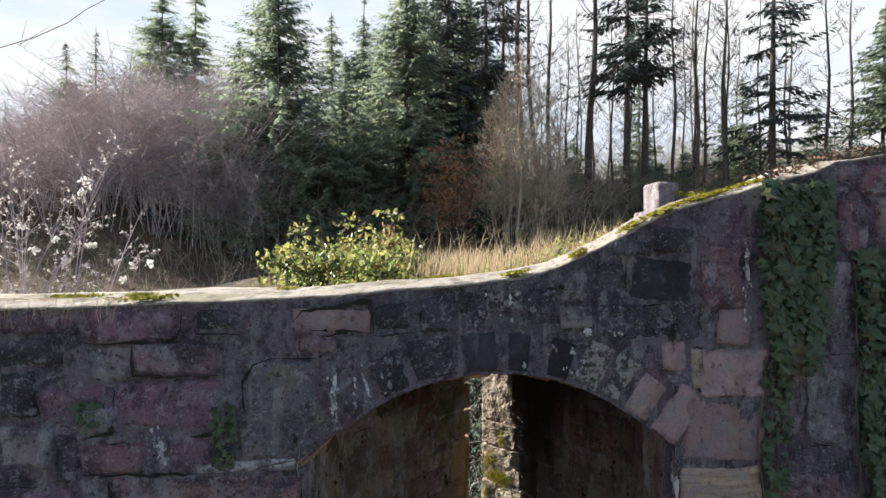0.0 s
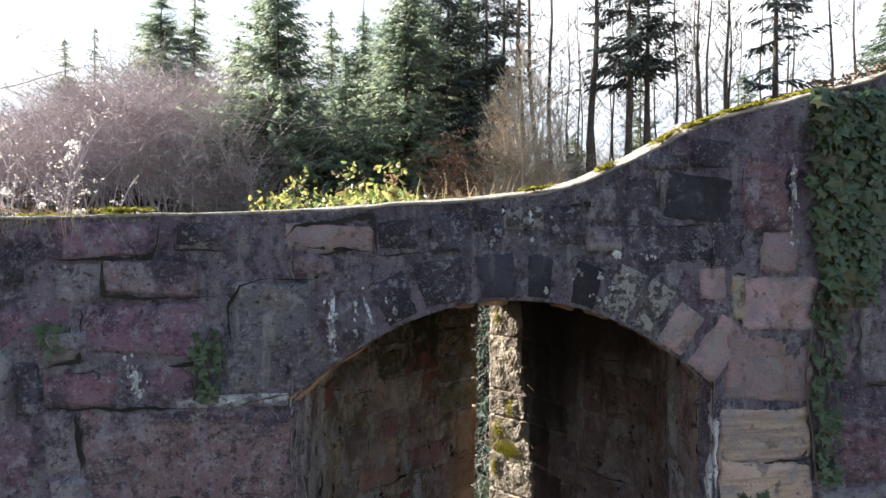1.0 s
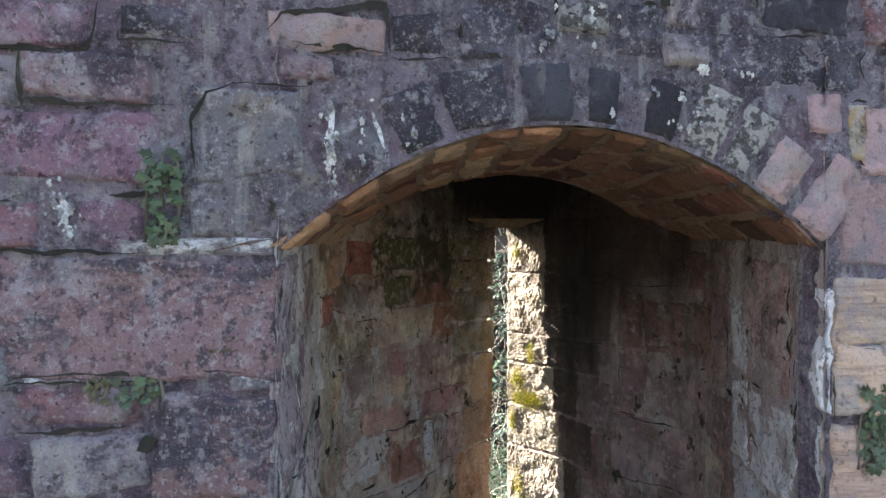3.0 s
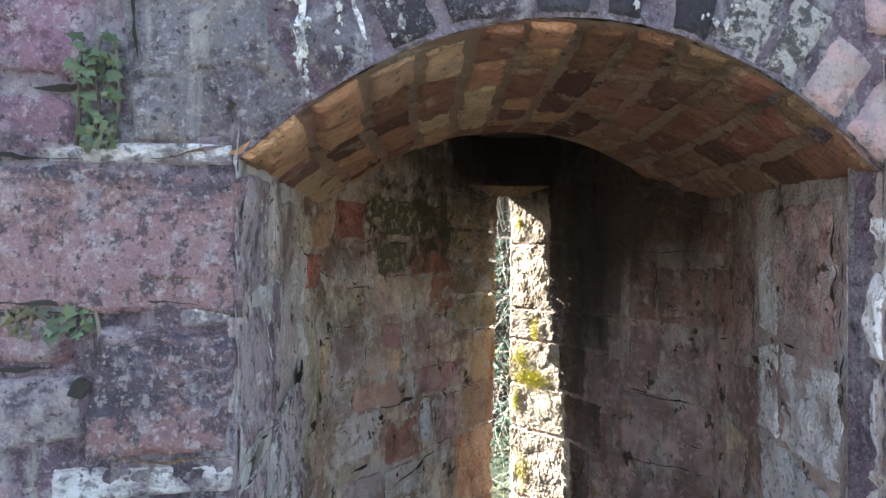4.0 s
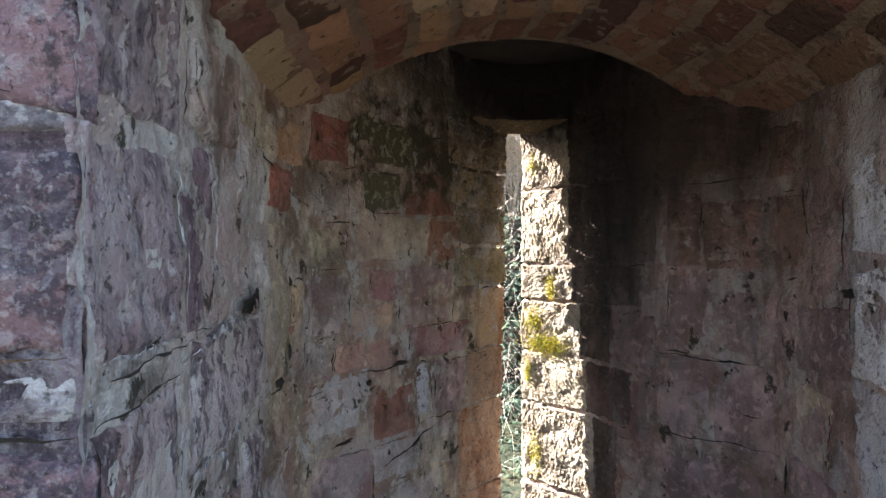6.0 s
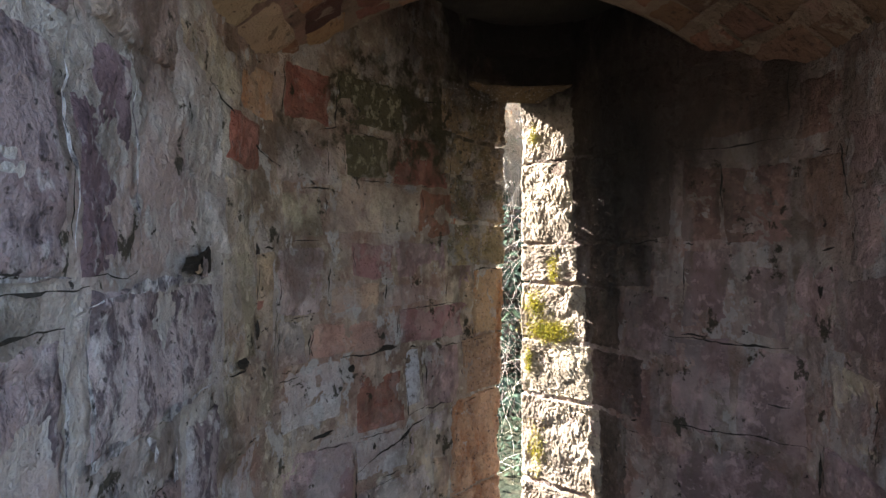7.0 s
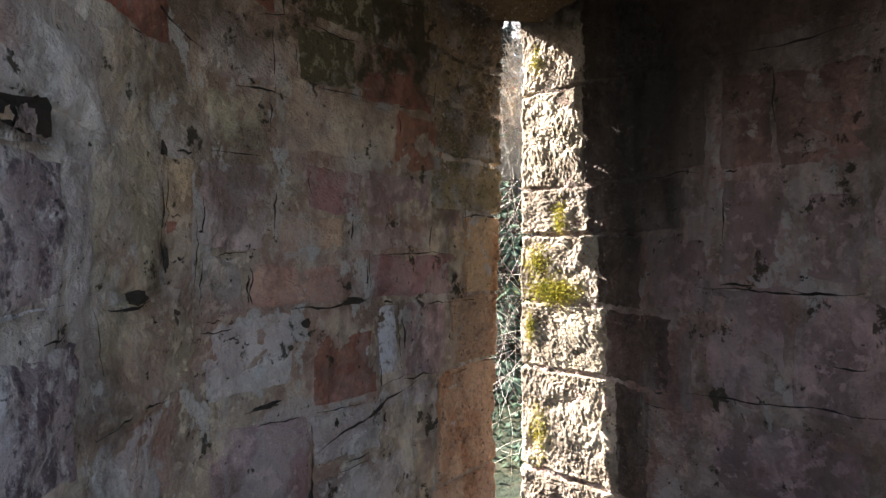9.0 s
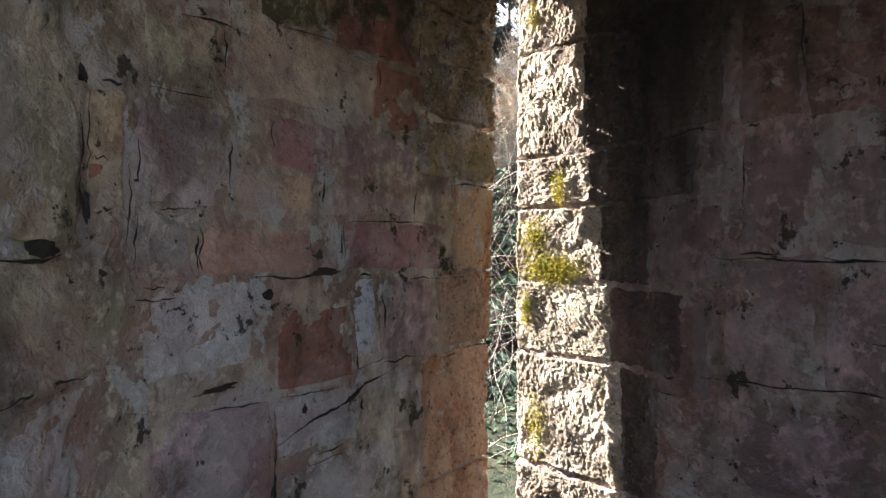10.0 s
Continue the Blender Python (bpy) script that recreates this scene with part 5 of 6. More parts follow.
def make_beech_bush():
    bush = tagged(new("beech_bush"), "young beech with withered brown leaves", "bush")
    bush.location = (5.7, 36.2, land(5.7, 36.2))
    r = random.Random(61)
    verts, faces, tips = [], [], []
    for k in range(16):
        e = Vector((r.uniform(-2.6, 2.6), r.uniform(-1.5, 1.5), r.uniform(3.6, 9.0)))
        tube(verts, faces, [Vector((0, 0, 0)), e * 0.5 + Vector((0, 0, 0.4)), e], [0.05, 0.03, 0.01], 4)
        tips += [e * t for t in (0.5, 0.7, 0.85, 1)]
    tagged(part("stem", (verts, faces), BARK, bush), kind="stuff")
    tagged(part("leaf", clumps(2600, lambda q: (q.choice(tips) + Vector((q.gauss(0, 0.55), q.gauss(0, 0.55), q.gauss(0, 0.2))), (q.uniform(-1, 1), q.uniform(-1, 1), q.uniform(-1, 1))), OVAL, 0.19, 62), BROWN, bush, "withered brown leaves"), kind="stuff")


make_beech_bush()


def make_bramble():
    """Twigs outside the slit."""
    verts, faces = [], []
    r = random.Random(71)
    for k in range(420):
        q = Vector((r.uniform(0.5, 2.6), r.uniform(3.1, 5.2), r.uniform(-0.1, 2.1)))
        way = Vector((r.uniform(-0.6, 0.6), r.uniform(-0.3, 0.3), r.uniform(0.2, 1.0) if k % 3 else r.uniform(-0.4, 0.4))).normalized()
        path = [q]
        for _ in range(9):
            way = (way + Vector((r.uniform(-0.22, 0.22), r.uniform(-0.15, 0.15), r.uniform(-0.2, 0.16)))).normalized()
            path.append(path[-1] + way * r.uniform(0.06, 0.13))
        thick = r.uniform(0.0006, 0.0014)
        tube(verts, faces, path, [thick * (1 - 0.07 * i) for i in range(10)], 3)
    tagged(part("bramble", (verts, faces), THREAD), "tangle of pale dry bramble stems outside the slit", "bramble", kind="stuff")
    tagged(part("weeds", clumps(11000, lambda q: ((q.uniform(0.2, 4.2), q.uniform(3.6, 9.5), 0.02 + 0.25 * q.random() ** 2), (q.uniform(-1, 1), q.uniform(-1, 1), q.uniform(0.2, 1))), OVAL, 0.055, 72), THUJA), "dark low weeds on the ground outside the slit", "weeds", kind="stuff")


make_bramble()


def make_verge():
    xs, ys = steps(-4, 10, 0.5), steps(2.9, 18, 0.5)
    verts = [(x, y, land(x, y) + 0.04 + 0.05 * noise.noise(Vector((x, y, 7)))) for x in xs for y in ys]
    m = len(ys)
    faces = [(i * m + j, (i + 1) * m + j, (i + 1) * m + j + 1, i * m + j + 1) for i in range(len(xs) - 1) for j in range(m - 1)]
    tagged(smooth(part("verge", (verts, faces), VERGE)), "forest floor behind the wall, darkened to look shaded", "ground", kind="structure")


make_verge()
for n, (x, y, h) in enumerate([(1.75, 5.6, 2.5), (2.35, 6.2, 2.5), (1.9, 7.4, 2.6), (2.9, 7.6, 2.5), (2.6, 8.6, 2.5), (3.1, 10.0, 2.4), (1.2, 7.5, 2.4), (2.4, 11.5, 2.4), (3.6, 12.5, 2.4), (1.4, 6.4, 2.5), (3.3, 8.9, 2.5), (1.6, 9.4, 2.5)]):
    make_conifer("low young spruce in the hollow outside the slit", x, y, h, 0.9, 400 + n, 0.0, 3.2, THUJA, 0.05, 0.2)
for n, (x, y, h) in enumerate([(8.2, 40, 3.0), (9.6, 43, 3.6), (10.9, 41.5, 3.0), (12.3, 43.5, 3.6), (13.7, 42, 3.0)]):
    make_conifer("dark young spruce among the undergrowth", x, y, h, 1.7, 430 + n, 0.0, 2.4, YOUNG, 0.08, 0.7)



# ---- the stones of the walls, one by one ----
# kind, left, right, foot and head in metres on the face
FACE_LOW = [
    ("spotted", -1.03, -0.305, 2.07, 2.385), ("grey", -1.16, -1.04, 2.18, 2.39), ("red", -0.97, -0.67, 1.94, 2.04),
    ("grey", -1.14, -0.99, 2.03, 2.15), ("purple", -1.14, -0.96, 1.76, 1.91), ("spotted", -0.63, -0.305, 1.72, 2.005), ("grey", -0.93, -0.65, 1.75, 1.92),
    ("spotted", -0.75, -0.305, 1.32, 1.61), ("red", -1.15, -0.77, 1.40, 1.70), ("purple", -0.7, -0.305, 1.0, 1.29), ("grey", -1.1, -0.72, 1.06, 1.36),
    ("red", -1.16, -0.93, 2.40, 2.52), ("purple", -0.82, -0.66, 2.39, 2.545), ("grey", -1.15, -1.03, 2.56, 2.67),
]
FACE_HIGH = [
    ("purple", -1.14, -0.80, 2.93, 3.06), ("dusty", -0.96, -0.64, 2.79, 2.93), ("slate", -0.72, -0.54, 2.97, 3.06), ("grey", -1.12, -0.97, 2.77, 2.91),
    ("purple", -1.03, -0.63, 2.58, 2.77), ("blue", -0.55, -0.225, 2.60, 2.845), ("blue", -0.56, -0.335, 2.435, 2.60), ("pink", -0.33, -0.01, 2.95, 3.055), ("dusty", -0.32, -0.16, 2.865, 2.94),
    ("slate", 0.0, 0.16, 2.95, 3.07), ("slate", 0.20, 0.37, 2.96, 3.09), ("slate", 0.39, 0.47, 2.98, 3.12), ("rough", 0.48, 0.65, 3.04, 3.14),
    ("slate", 0.67, 0.80, 2.98, 3.13), ("grey", 0.82, 0.95, 3.08, 3.21), ("slate", 0.97, 1.10, 3.08, 3.25),
]
FACE_EAST = [
    ("slate", 1.05, 1.23, 3.275, 3.34), ("black", 1.14, 1.43, 3.07, 3.27), ("slate", 1.25, 1.44, 3.28, 3.40), ("red", 1.47, 1.68, 3.05, 3.33), ("pink", 1.55, 1.71, 2.87, 3.03),
    ("grey", 0.81, 0.96, 2.96, 3.05), ("slate", 1.00, 1.47, 2.90, 3.05), ("pink", 1.29, 1.41, 2.76, 2.88), ("ochre", 1.43, 1.485, 2.67, 2.85),
    ("pink", 1.475, 1.78, 2.63, 2.86), ("pink", 1.41, 1.78, 2.335, 2.62), ("sand", 1.365, 1.79, 2.10, 2.325),
    ("sand", 1.365, 1.79, 1.86, 2.095), ("dusty", 1.84, 1.985, 2.45, 2.79), ("grey", 1.99, 2.20, 2.40, 2.81),
    ("red", 1.85, 2.15, 2.0, 2.27), ("sand", 1.37, 1.8, 1.55, 1.85), ("grey", 1.80, 2.15, 1.6, 1.97),
]
FACE_FAR = [
    ("red", 2.15, 2.45, 3.57, 3.70), ("red", 2.16, 2.32, 3.30, 3.55), ("grey", 2.04, 2.21, 2.92, 3.26), ("dusty", 2.34, 2.63, 3.16, 3.55),
    ("slate", 2.24, 2.63, 2.99, 3.26), ("slate", -1.50, -1.23, 2.84, 2.95), ("purple", -1.47, -1.18, 2.96, 3.04), ("slate", -1.46, -1.33, 2.64, 2.83),
    ("purple", -1.31, -1.07, 2.59, 2.75), ("grey", -1.46, -1.27, 2.44, 2.60), ("slate", -1.25, -1.17, 2.38, 2.57), ("purple", -1.5, -1.18, 2.1, 2.36), ("grey", -1.5, -1.17, 1.8, 2.08),
]
for kind, a, b, low, high in FACE_LOW + FACE_HIGH + FACE_EAST + FACE_FAR:
    stone(front_wall, face_at, kind, a + 5, b + 5, low, high, proud=chance.uniform(0.005, 0.018), gap=-0.004, lean=chance.uniform(-0.04, 0.04), uneven=0.014, skew=0.02, cell=0.018)
# stones of the arch, from its left foot to its right
ARCH = [("blue", 0.02, 0.11, 0.20), ("blue", 0.12, 0.20, 0.19), ("slate", 0.21, 0.29, 0.20), ("slate", 0.30, 0.405, 0.20), ("black", 0.42, 0.51, 0.19), ("black", 0.53, 0.595, 0.19),
        ("black", 0.63, 0.70, 0.185), ("rough", 0.712, 0.782, 0.23), ("rough", 0.783, 0.84, 0.23), ("pink", 0.843, 0.918, 0.21), ("pink", 0.921, 0.997, 0.27)]
for kind, a, b, r in ARCH:
    stone(front_wall, arch_at, kind, a, b, 0.004, r, proud=0.009, gap=0.0, unit=1.75, name="arch_stone", skew=0.003)


def fill_courses(wall, at, a0, a1, b0, b1, kinds, seed):
    """Plain courses where the masonry goes on."""
    r = random.Random(seed)
    z = b0
    while z < b1 - 0.1:
        h = min(r.uniform(0.2, 0.33), b1 - z)
        u = a0
        while u < a1 - 0.12:
            w = min(r.uniform(0.25, 0.5), a1 - u)
            stone(wall, at, r.choice(kinds), u, u + w, z, z + h, proud=r.uniform(0.002, 0.009))
            u += w
        z += h


fill_courses(front_wall, face_at, 2.6, 3.5, 1.6, 2.98, ("purple", "grey", "slate", "dusty", "red"), 81)
fill_courses(front_wall, face_at, 7.66, 8.9, 2.2, 3.6, ("red", "dusty", "grey", "slate"), 82)
fill_courses(front_wall, face_at, 6.37, 8.6, 0.2, 1.5, ("red", "dusty", "grey", "sand"), 83)
fill_courses(front_wall, face_at, 3.2, 4.66, 0.1, 1.0, ("purple", "grey", "spotted"), 84)


def joint_shades(wall, at, stones, shift, seed, share, width, away=(-9, 0)):
    """Flat dark ribbons for the shade in gaping joints round some of the stones."""
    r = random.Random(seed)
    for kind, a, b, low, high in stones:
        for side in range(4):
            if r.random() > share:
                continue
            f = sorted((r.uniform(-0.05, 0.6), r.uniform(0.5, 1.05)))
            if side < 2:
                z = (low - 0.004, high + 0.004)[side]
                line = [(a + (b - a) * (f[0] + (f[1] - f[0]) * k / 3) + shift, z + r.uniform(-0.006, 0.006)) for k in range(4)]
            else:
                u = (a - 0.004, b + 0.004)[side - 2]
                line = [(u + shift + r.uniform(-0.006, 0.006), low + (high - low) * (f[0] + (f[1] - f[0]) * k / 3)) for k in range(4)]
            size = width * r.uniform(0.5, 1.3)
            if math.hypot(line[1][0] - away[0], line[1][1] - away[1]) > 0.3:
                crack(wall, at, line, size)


joint_shades(front_wall, face_at, FACE_LOW + FACE_HIGH + FACE_FAR, 5, 91, 0.3, 0.005)
joint_shades(front_wall, face_at, FACE_EAST, 5, 92, 0.25, 0.004)
# rusty run-off along two joints
for points, width in (([(-0.72, 2.125), (-0.6, 2.12), (-0.37, 2.13)], 0.0035), ([(-0.6, 1.722), (-0.45, 1.715), (-0.32, 1.72)], 0.0035), ([(-0.5, 2.40), (-0.4, 2.41), (-0.32, 2.43)], 0.0035)):
    crack(front_wall, face_at, [(a + 5, z) for a, z in points], width, STONE["rusty"], "rust_stain")
# white lime left on the face
for kind, a, low, high, b in (("lime", -0.74, 2.385, 2.43, -0.312), ("lime", -0.45, 2.015, 2.055, -0.315), ("lime", -0.72, 1.625, 1.70, -0.315), ("lime", -0.98, 2.05, 2.07, -0.6)):
    stone(front_wall, face_at, "limed", a + 5, b + 5, low - 0.008, high + 0.008, proud=0.004, gap=0.001, name="lime_patch")
# ragged lime stains: middle, size and number of crusts
for x, z, wide, tall, count in ((-0.17, 2.78, 0.02, 0.05, 6), (-0.165, 2.70, 0.03, 0.14, 20), (-0.16, 2.60, 0.03, 0.10, 16), (-0.87, 2.53, 0.06, 0.08, 16), (-0.84, 2.47, 0.05, 0.08, 12), (-1.08, 2.87, 0.06, 0.05, 6), (1.06, 2.935, 0.09, 0.02, 7),
                                (1.69, 3.2, 0.03, 0.28, 26), (1.69, 2.97, 0.05, 0.12, 14), (0.57, 3.08, 0.13, 0.08, 18), (0.45, 3.025, 0.06, 0.05, 8), (0.06, 2.73, 0.03, 0.12, 10), (-0.08, 2.72, 0.04, 0.2, 12), (0.9, 2.82, 0.2, 0.12, 20)):
    for _ in range(count):
        size = chance.uniform(0.006, 0.022)
        blotch(front_wall, face_at, "lime", 5 + x + chance.gauss(0, 0.33) * wide, z + chance.gauss(0, 0.33) * tall, size, size * chance.uniform(0.7, 2.0))
for points, width in (([(-0.170, 2.82), (-0.168, 2.72), (-0.162, 2.58)], 0.013), ([(-0.06, 2.80), (-0.03, 2.72), (-0.01, 2.66)], 0.006), ([(1.69, 3.33), (1.695, 3.2), (1.69, 3.07)], 0.012), ([(-0.86, 2.55), (-0.84, 2.50), (-0.86, 2.46)], 0.012), ([(-0.88, 2.51), (-0.83, 2.52)], 0.01)):
    crack(front_wall, face_at, [(a + 5, z) for a, z in points], width, STONE["limed"], "lime_run")
for x, z, size in ((0.648, 2.80, 0.034), (0.936, 2.94, 0.045)):
    blotch(front_wall, face_at, "lime", x + 5, z, size, size * 1.15)
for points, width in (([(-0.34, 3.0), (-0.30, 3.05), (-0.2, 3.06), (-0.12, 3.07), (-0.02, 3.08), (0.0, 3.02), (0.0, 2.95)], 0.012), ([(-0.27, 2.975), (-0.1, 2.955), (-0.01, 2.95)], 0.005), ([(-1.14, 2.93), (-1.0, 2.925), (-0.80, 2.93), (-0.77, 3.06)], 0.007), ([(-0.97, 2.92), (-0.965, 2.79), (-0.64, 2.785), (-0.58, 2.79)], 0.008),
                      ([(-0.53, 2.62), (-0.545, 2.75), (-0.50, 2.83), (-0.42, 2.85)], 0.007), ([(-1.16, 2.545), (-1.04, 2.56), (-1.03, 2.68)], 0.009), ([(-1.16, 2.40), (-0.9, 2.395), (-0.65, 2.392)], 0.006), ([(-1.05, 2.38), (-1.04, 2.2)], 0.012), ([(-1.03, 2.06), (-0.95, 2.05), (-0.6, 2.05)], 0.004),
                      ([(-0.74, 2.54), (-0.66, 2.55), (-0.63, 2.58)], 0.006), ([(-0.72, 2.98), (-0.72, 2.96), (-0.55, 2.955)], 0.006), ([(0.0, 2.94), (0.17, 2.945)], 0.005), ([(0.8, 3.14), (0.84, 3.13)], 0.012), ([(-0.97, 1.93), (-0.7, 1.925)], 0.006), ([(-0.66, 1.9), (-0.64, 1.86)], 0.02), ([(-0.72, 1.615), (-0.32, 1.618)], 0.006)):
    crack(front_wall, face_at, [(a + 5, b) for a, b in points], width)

LEFT_FRONT = [
    ("quoin", 0.006, 0.37, 2.07, 2.37), ("quoin", 0.006, 0.335, 1.70, 2.045), ("quoin", 0.006, 0.34, 1.34, 1.62), ("quoin", 0.006, 0.4, 1.0, 1.3), ("plum", 0.375, 0.585, 1.695, 2.09), ("worn", 0.40, 1.065, 1.39, 1.66), ("cement", 0.40, 0.87, 1.235, 1.38),
    ("ash", 0.44, 0.8, 2.12, 2.36), ("pale", 0.80, 1.21, 1.94, 2.18), ("pale", 0.80, 1.205, 1.745, 1.915), ("worn", 0.89, 1.14, 1.02, 1.31), ("cement", 1.085, 1.18, 1.34, 1.66), ("olive", 1.20, 1.47, 1.375, 1.72),
    ("olive", 1.22, 1.49, 1.745, 1.98), ("rust", 1.24, 1.52, 2.0, 2.17), ("orange", 1.37, 1.61, 2.19, 2.385), ("olive", 0.84, 1.33, 2.20, 2.37), ("dull", 0.45, 0.85, 0.95, 1.22),
]
LEFT_EDGE = [
    ("olive", 1.21, 1.61, 1.10, 1.345), ("pale", 1.20, 1.53, 0.80, 1.08), ("tan", 1.50, 1.60, 1.37, 1.73), ("rust", 1.502, 1.548, 1.465, 1.56), ("ash", 1.63, 1.95, 1.98, 2.205), ("olive", 1.66, 1.89, 1.77, 1.965),
]
LEFT_MID = [
    ("rust", 1.67, 1.935, 2.235, 2.45), ("mossy", 1.965, 2.34, 2.245, 2.47), ("mossy", 1.98, 2.25, 2.05, 2.225), ("rust", 2.28, 2.645, 2.04, 2.26), ("tan", 2.38, 2.6, 2.28, 2.44), ("rust", 2.45, 2.72, 1.80, 2.015), ("olive", 1.905, 2.43, 1.80, 2.03),
    ("wine", 2.04, 2.26, 1.60, 1.775), ("dull", 2.29, 2.62, 1.60, 1.78), ("mauve", 1.64, 1.895, 1.48, 1.745), ("tan", 1.925, 2.20, 1.465, 1.585), ("ash", 2.22, 2.62, 1.47, 1.585), ("ash", 1.63, 1.80, 1.28, 1.46), ("terra", 1.82, 2.285, 1.29, 1.435), ("wine", 2.30, 2.86, 1.285, 1.455),
]
LEFT_LOW = [
    ("pale", 1.652, 1.985, 1.022, 1.26), ("rust", 2.07, 2.33, 0.945, 1.195), ("chalk", 2.345, 2.44, 1.0, 1.27), ("dull", 2.47, 2.75, 0.97, 1.25), ("mauve", 2.38, 2.66, 0.74, 0.935), ("dull", 1.64, 2.03, 0.55, 0.925),
    ("pale", 2.06, 2.36, 0.72, 0.92), ("ash", 2.06, 2.52, 0.35, 0.69), ("dull", 1.22, 1.61, 0.45, 0.77), ("tan", 2.54, 2.66, 0.34, 0.70), ("dull", 2.74, 2.86, 1.53, 1.84), ("dull", 1.5, 2.0, 0.15, 0.52), ("pale", 0.6, 1.18, 0.3, 0.98),
]
for kind, a, b, low, high in LEFT_FRONT + LEFT_EDGE + LEFT_MID + LEFT_LOW:
    stone(left_wall, left_at, kind, a, b, low, high, proud=chance.uniform(0.002, 0.010), gap=0.0, lean=chance.uniform(-0.05, 0.05), uneven=0.014, skew=0.02, cell=0.013)
for kind, a, b, low, high, slant in (("ochre", 2.60, 3.165, 2.325, 2.60, 0.2), ("ochre", 2.62, 3.15, 2.115, 2.315, 0.9), ("ochre", 2.66, 3.15, 1.88, 2.105, 0.4), ("ochre", 2.64, 3.145, 1.64, 1.87, 0.8), ("orange", 2.88, 3.135, 1.275, 1.63, 0.1),
                                     ("orange", 2.78, 3.12, 0.965, 1.265, 0.2), ("orange", 2.68, 3.105, 0.465, 0.955, 0.3), ("orange", 2.66, 3.10, 0.02, 0.455, 0.2), ("tan", 2.76, 2.87, 1.25, 1.62, 0.3)):
    tooled(left_wall, left_at, kind, a, b, low, high, depth=0.018, slant=slant, cell=0.0085, ragged=0.006)

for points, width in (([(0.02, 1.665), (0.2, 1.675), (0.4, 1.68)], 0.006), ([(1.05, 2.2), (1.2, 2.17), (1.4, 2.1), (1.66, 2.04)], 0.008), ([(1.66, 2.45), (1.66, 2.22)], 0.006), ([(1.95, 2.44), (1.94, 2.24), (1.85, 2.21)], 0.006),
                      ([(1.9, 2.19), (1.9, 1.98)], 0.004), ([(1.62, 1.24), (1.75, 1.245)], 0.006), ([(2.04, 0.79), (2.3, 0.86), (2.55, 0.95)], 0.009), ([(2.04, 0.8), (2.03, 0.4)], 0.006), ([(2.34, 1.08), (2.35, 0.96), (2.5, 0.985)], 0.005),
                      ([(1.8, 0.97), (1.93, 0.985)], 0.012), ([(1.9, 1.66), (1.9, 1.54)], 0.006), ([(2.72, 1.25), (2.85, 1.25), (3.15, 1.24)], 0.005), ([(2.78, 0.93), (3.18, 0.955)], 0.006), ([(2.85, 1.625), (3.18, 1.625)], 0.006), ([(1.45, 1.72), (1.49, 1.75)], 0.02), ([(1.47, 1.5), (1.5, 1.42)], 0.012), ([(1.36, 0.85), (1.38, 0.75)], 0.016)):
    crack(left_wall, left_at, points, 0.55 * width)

# small holes as flat dark patches, their inner shade put into the colour
for u, z, wide, tall in ((2.02, 1.235, 0.03, 0.03), (1.36, 1.365, 0.10, 0.045), (2.02, 1.23, 0.045, 0.04), (2.22, 1.29, 0.12, 0.035), (1.87, 0.98, 0.1, 0.02), (1.47, 1.735, 0.03, 0.05), (1.49, 1.46, 0.02, 0.07), (1.37, 0.8, 0.025, 0.09), (2.14, 0.87, 0.03, 0.04)):
    blotch(left_wall, left_at, "hole_shade", u, z, wide, tall, name="hollow", square=0.75 if wide > 0.18 else 0.15)
for u, z, wide, tall in ((1.0, 1.705, 0.11, 0.05), (1.46, 1.58, 0.02, 0.05), (1.46, 0.88, 0.03, 0.1)):
    blotch(right_wall, right_at, "hole_shade", u, z, wide, tall, name="hollow")

# pale lime left round the large jamb stones
for points, width in (([(0.405, 1.64), (0.40, 1.52), (0.405, 1.395), (0.55, 1.39), (0.72, 1.385), (0.9, 1.38), (1.06, 1.378)], 0.012), ([(0.40, 1.645), (0.6, 1.662), (0.85, 1.668), (1.07, 1.668)], 0.014), ([(0.64, 1.36), (0.67, 1.33), (0.68, 1.30)], 0.02), ([(0.80, 1.31), (0.805, 1.26), (0.79, 1.2)], 0.016), ([(0.50, 1.33), (0.50, 1.28)], 0.02), ([(0.335, 1.62), (0.338, 1.5), (0.335, 1.35)], 0.005), ([(0.02, 1.70), (0.2, 1.695), (0.33, 1.70)], 0.005), ([(0.345, 2.05), (0.345, 1.9), (0.35, 1.73)], 0.005), ([(0.56, 2.1), (0.57, 1.95), (0.6, 1.75)], 0.006)):
    crack(left_wall, left_at, points, width, STONE["limed"], "lime_run")
# a putlog hole with rubble in it; a flat dark patch stands for its inner shade
ragged_patch(left_wall, left_at, "hole_shade", [(0.80, 1.684), (0.94, 1.670), (1.02, 1.676), (1.025, 1.742), (0.96, 1.734), (0.84, 1.712)], "hollow", 0.024)
ragged_patch(left_wall, left_at, "mauve", [(0.895, 1.668), (0.955, 1.666), (0.965, 1.703), (0.935, 1.715), (0.90, 1.70)], "rubble", 0.034)
ragged_patch(left_wall, left_at, "tan", [(0.86, 1.678), (0.89, 1.676), (0.885, 1.70)], "rubble", 0.034)
joint_shades(left_wall, left_at, LEFT_FRONT + LEFT_EDGE + LEFT_MID + LEFT_LOW, 0, 93, 0.42, 0.0030, (0.95, 1.70))

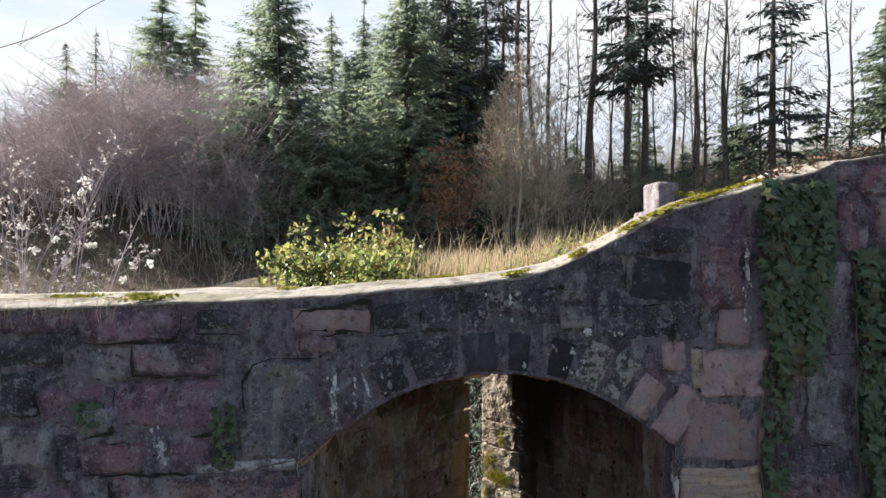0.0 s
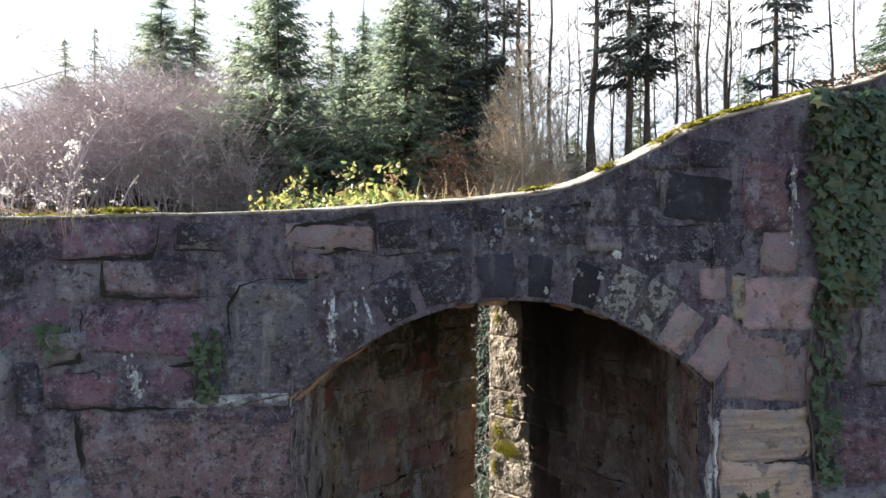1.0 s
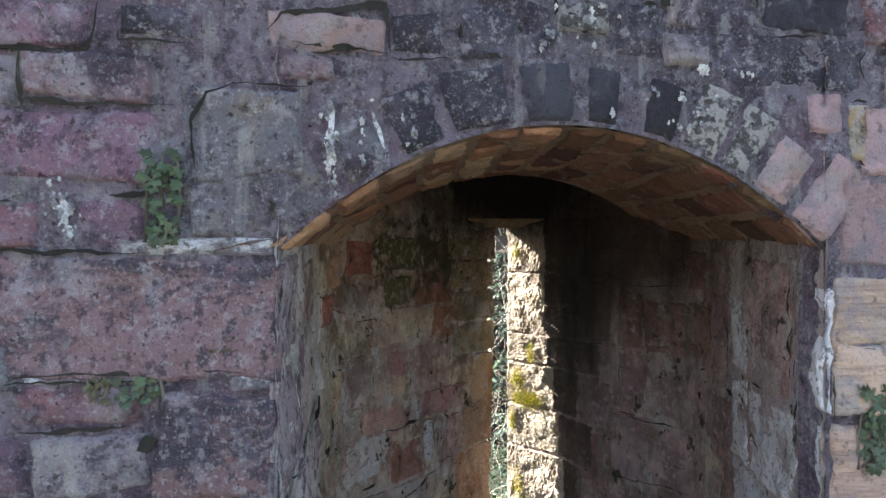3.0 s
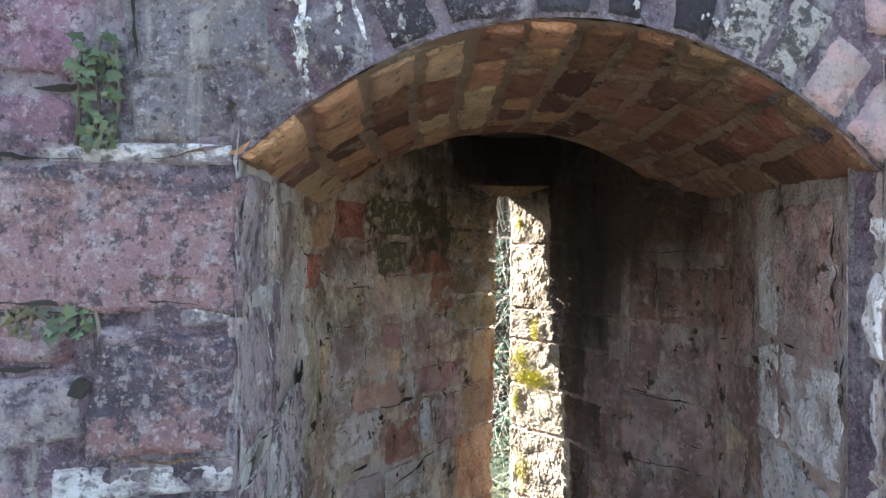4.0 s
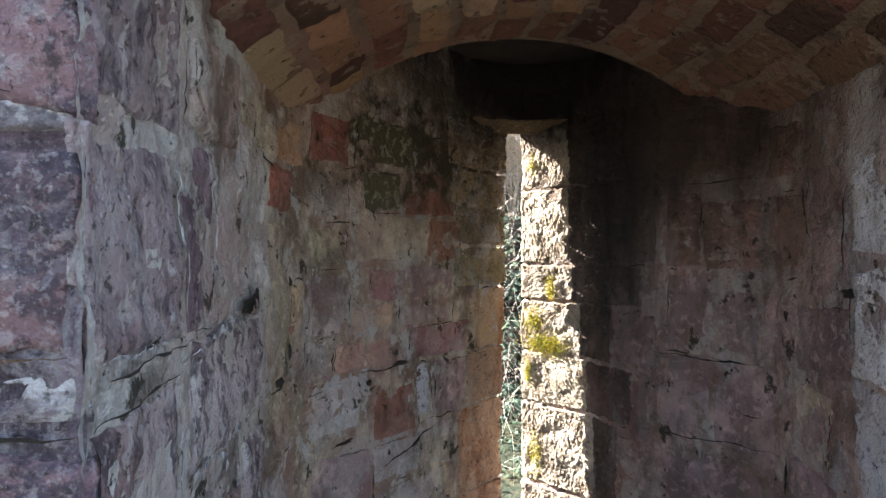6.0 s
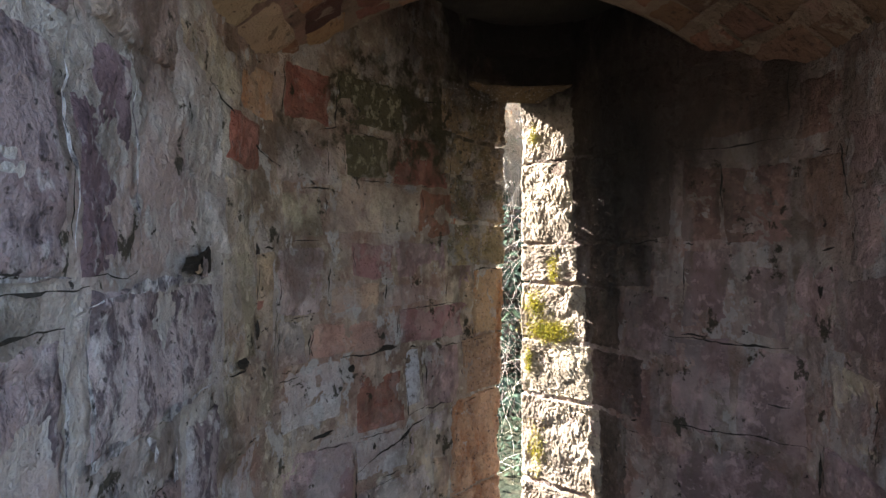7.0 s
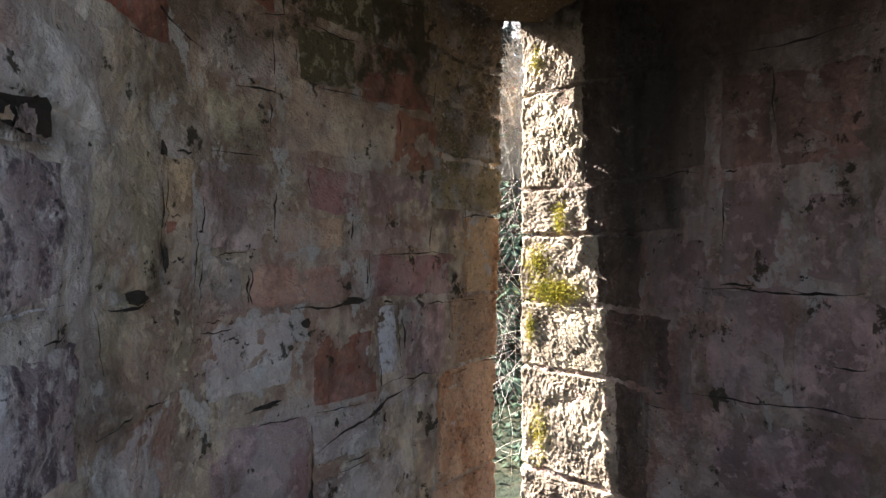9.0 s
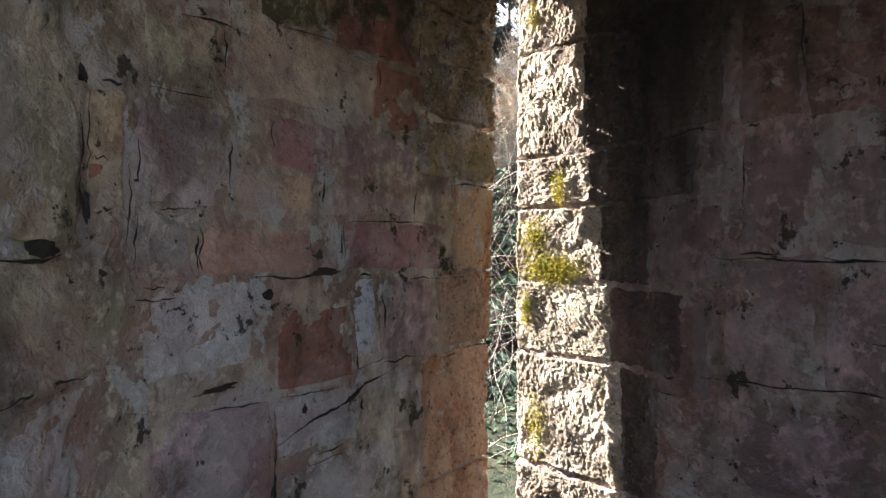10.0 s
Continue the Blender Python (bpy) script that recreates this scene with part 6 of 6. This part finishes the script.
RIGHT_STONES = [
    ("umber", 1.68, 2.08, 2.54, 2.66), ("umber", 1.63, 2.09, 2.235, 2.51), ("umber", 1.62, 1.885, 1.76, 2.10), ("umber", 1.34, 1.60, 1.77, 2.10), ("umber", 1.9, 2.09, 1.76, 2.16), ("umber", 2.12, 2.40, 1.77, 2.18), ("tawny", 1.63, 1.80, 1.365, 1.67), ("tawny", 1.35, 1.61, 1.385, 1.725),
    ("tawny", 1.86, 2.065, 1.36, 1.73), ("tawny", 1.56, 1.85, 0.92, 1.335), ("tawny", 1.86, 2.13, 0.92, 1.335), ("tawny", 2.11, 2.38, 1.25, 1.53), ("umber", 2.19, 2.41, 0.85, 1.21), ("tawny", 1.63, 2.11, 0.59, 0.89), ("tawny", 1.41, 1.60, 0.62, 0.86), ("tawny", 1.03, 1.31, 1.97, 2.16),
    ("tawny", 1.03, 1.29, 1.67, 1.95), ("umber", 1.37, 1.60, 2.15, 2.39),
]
RIGHT_MORE = [
    ("tawny", 1.03, 1.40, 1.37, 1.63), ("olive", 1.14, 1.41, 1.05, 1.34), ("umber", 2.12, 2.29, 2.20, 2.60), ("umber", 2.2, 2.41, 0.46, 0.91), ("dull", 0.34, 0.77, 1.83, 2.36), ("chalk", 0.80, 1.0, 1.85, 2.2), ("chalk", 0.27, 0.78, 1.43, 1.80),
    ("chalk", 0.80, 1.0, 1.42, 1.8), ("chalk", 0.006, 0.24, 1.9, 2.3), ("chalk", 0.006, 0.24, 1.4, 1.86), ("chalk", 0.3, 1.0, 1.0, 1.4), ("tawny", 1.1, 1.45, 0.5, 1.0), ("tawny", 1.5, 2.1, 0.2, 0.55),
]
for kind, a, b, low, high in RIGHT_STONES + RIGHT_MORE:
    stone(right_wall, right_at, kind, a, b, low, high, proud=chance.uniform(0.001, 0.008), gap=0.0, lean=chance.uniform(-0.05, 0.05), uneven=0.013, skew=0.02, cell=0.016)
# each jamb stone splits at the sun's edge: pale copy lit, dark copy shaded
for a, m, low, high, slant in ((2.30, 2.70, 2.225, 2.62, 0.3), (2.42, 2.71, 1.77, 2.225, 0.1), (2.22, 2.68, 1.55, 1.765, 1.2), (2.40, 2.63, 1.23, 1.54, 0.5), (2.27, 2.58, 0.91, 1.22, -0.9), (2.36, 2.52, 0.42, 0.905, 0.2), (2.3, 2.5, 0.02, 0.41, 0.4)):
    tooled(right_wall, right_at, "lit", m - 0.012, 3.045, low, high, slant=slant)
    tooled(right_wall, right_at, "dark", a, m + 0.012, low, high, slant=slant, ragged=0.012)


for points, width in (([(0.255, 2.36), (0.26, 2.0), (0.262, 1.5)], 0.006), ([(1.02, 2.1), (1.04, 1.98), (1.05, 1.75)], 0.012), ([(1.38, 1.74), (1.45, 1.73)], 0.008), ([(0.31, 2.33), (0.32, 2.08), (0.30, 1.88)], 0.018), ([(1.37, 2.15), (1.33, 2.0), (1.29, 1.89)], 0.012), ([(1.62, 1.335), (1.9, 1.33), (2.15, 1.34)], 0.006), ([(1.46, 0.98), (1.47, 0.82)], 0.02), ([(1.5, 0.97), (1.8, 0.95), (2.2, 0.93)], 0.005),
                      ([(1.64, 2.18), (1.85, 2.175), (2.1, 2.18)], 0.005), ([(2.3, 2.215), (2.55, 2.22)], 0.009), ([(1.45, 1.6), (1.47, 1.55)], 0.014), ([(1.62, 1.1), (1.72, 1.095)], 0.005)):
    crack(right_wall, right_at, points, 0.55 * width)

joint_shades(right_wall, right_at, RIGHT_STONES + RIGHT_MORE, 0, 94, 0.22, 0.0035)

# the dark stones over the slit
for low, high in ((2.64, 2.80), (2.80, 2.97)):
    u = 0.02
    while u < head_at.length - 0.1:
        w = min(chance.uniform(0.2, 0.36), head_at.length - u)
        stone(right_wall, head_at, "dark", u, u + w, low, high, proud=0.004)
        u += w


def slit_moss():
    for u, z, wide, tall, count in ((2.86, 1.28, 0.2, 0.09, 700), (2.98, 1.10, 0.035, 0.12, 130), (2.94, 1.42, 0.10, 0.12, 260), (2.82, 1.62, 0.05, 0.12, 120), (2.95, 2.38, 0.05, 0.1, 70), (2.93, 0.60, 0.08, 0.2, 160)):
        def place(q):
            p = right_at(u + q.gauss(0, wide / 3), z + q.gauss(0, tall / 3), 0.012 + 0.02 * q.random())
            return p, (-0.7 + q.uniform(-1, 1), -0.6 + q.uniform(-1, 1), q.uniform(-0.3, 1))
        tagged(part("moss", clumps(3 * count, place, OVAL, 0.0085, round(z * 100), 0.1), MOSS), "yellow green moss on the sunlit stones of the slit", "moss", kind="stuff")


slit_moss()

# the vault's stones: long courses that run inwards
COURSES = 12
for k in range(COURSES):
    s0, s1 = k / COURSES, (k + 1) / COURSES
    y = -0.15 + 0.3 * chance.random()
    while y < 1.86:
        long = chance.uniform(0.2, 0.46)
        a, b = max(y, 0.012), min(y + long, 1.85)
        # buff stones left, brown right; the tones also carry light falling from right front
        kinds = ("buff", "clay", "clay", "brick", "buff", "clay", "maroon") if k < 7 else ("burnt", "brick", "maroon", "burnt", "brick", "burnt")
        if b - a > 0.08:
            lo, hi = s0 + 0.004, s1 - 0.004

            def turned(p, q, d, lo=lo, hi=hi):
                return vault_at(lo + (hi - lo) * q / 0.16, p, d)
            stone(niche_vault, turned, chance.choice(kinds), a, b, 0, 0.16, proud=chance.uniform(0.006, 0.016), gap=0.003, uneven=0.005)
        y += long
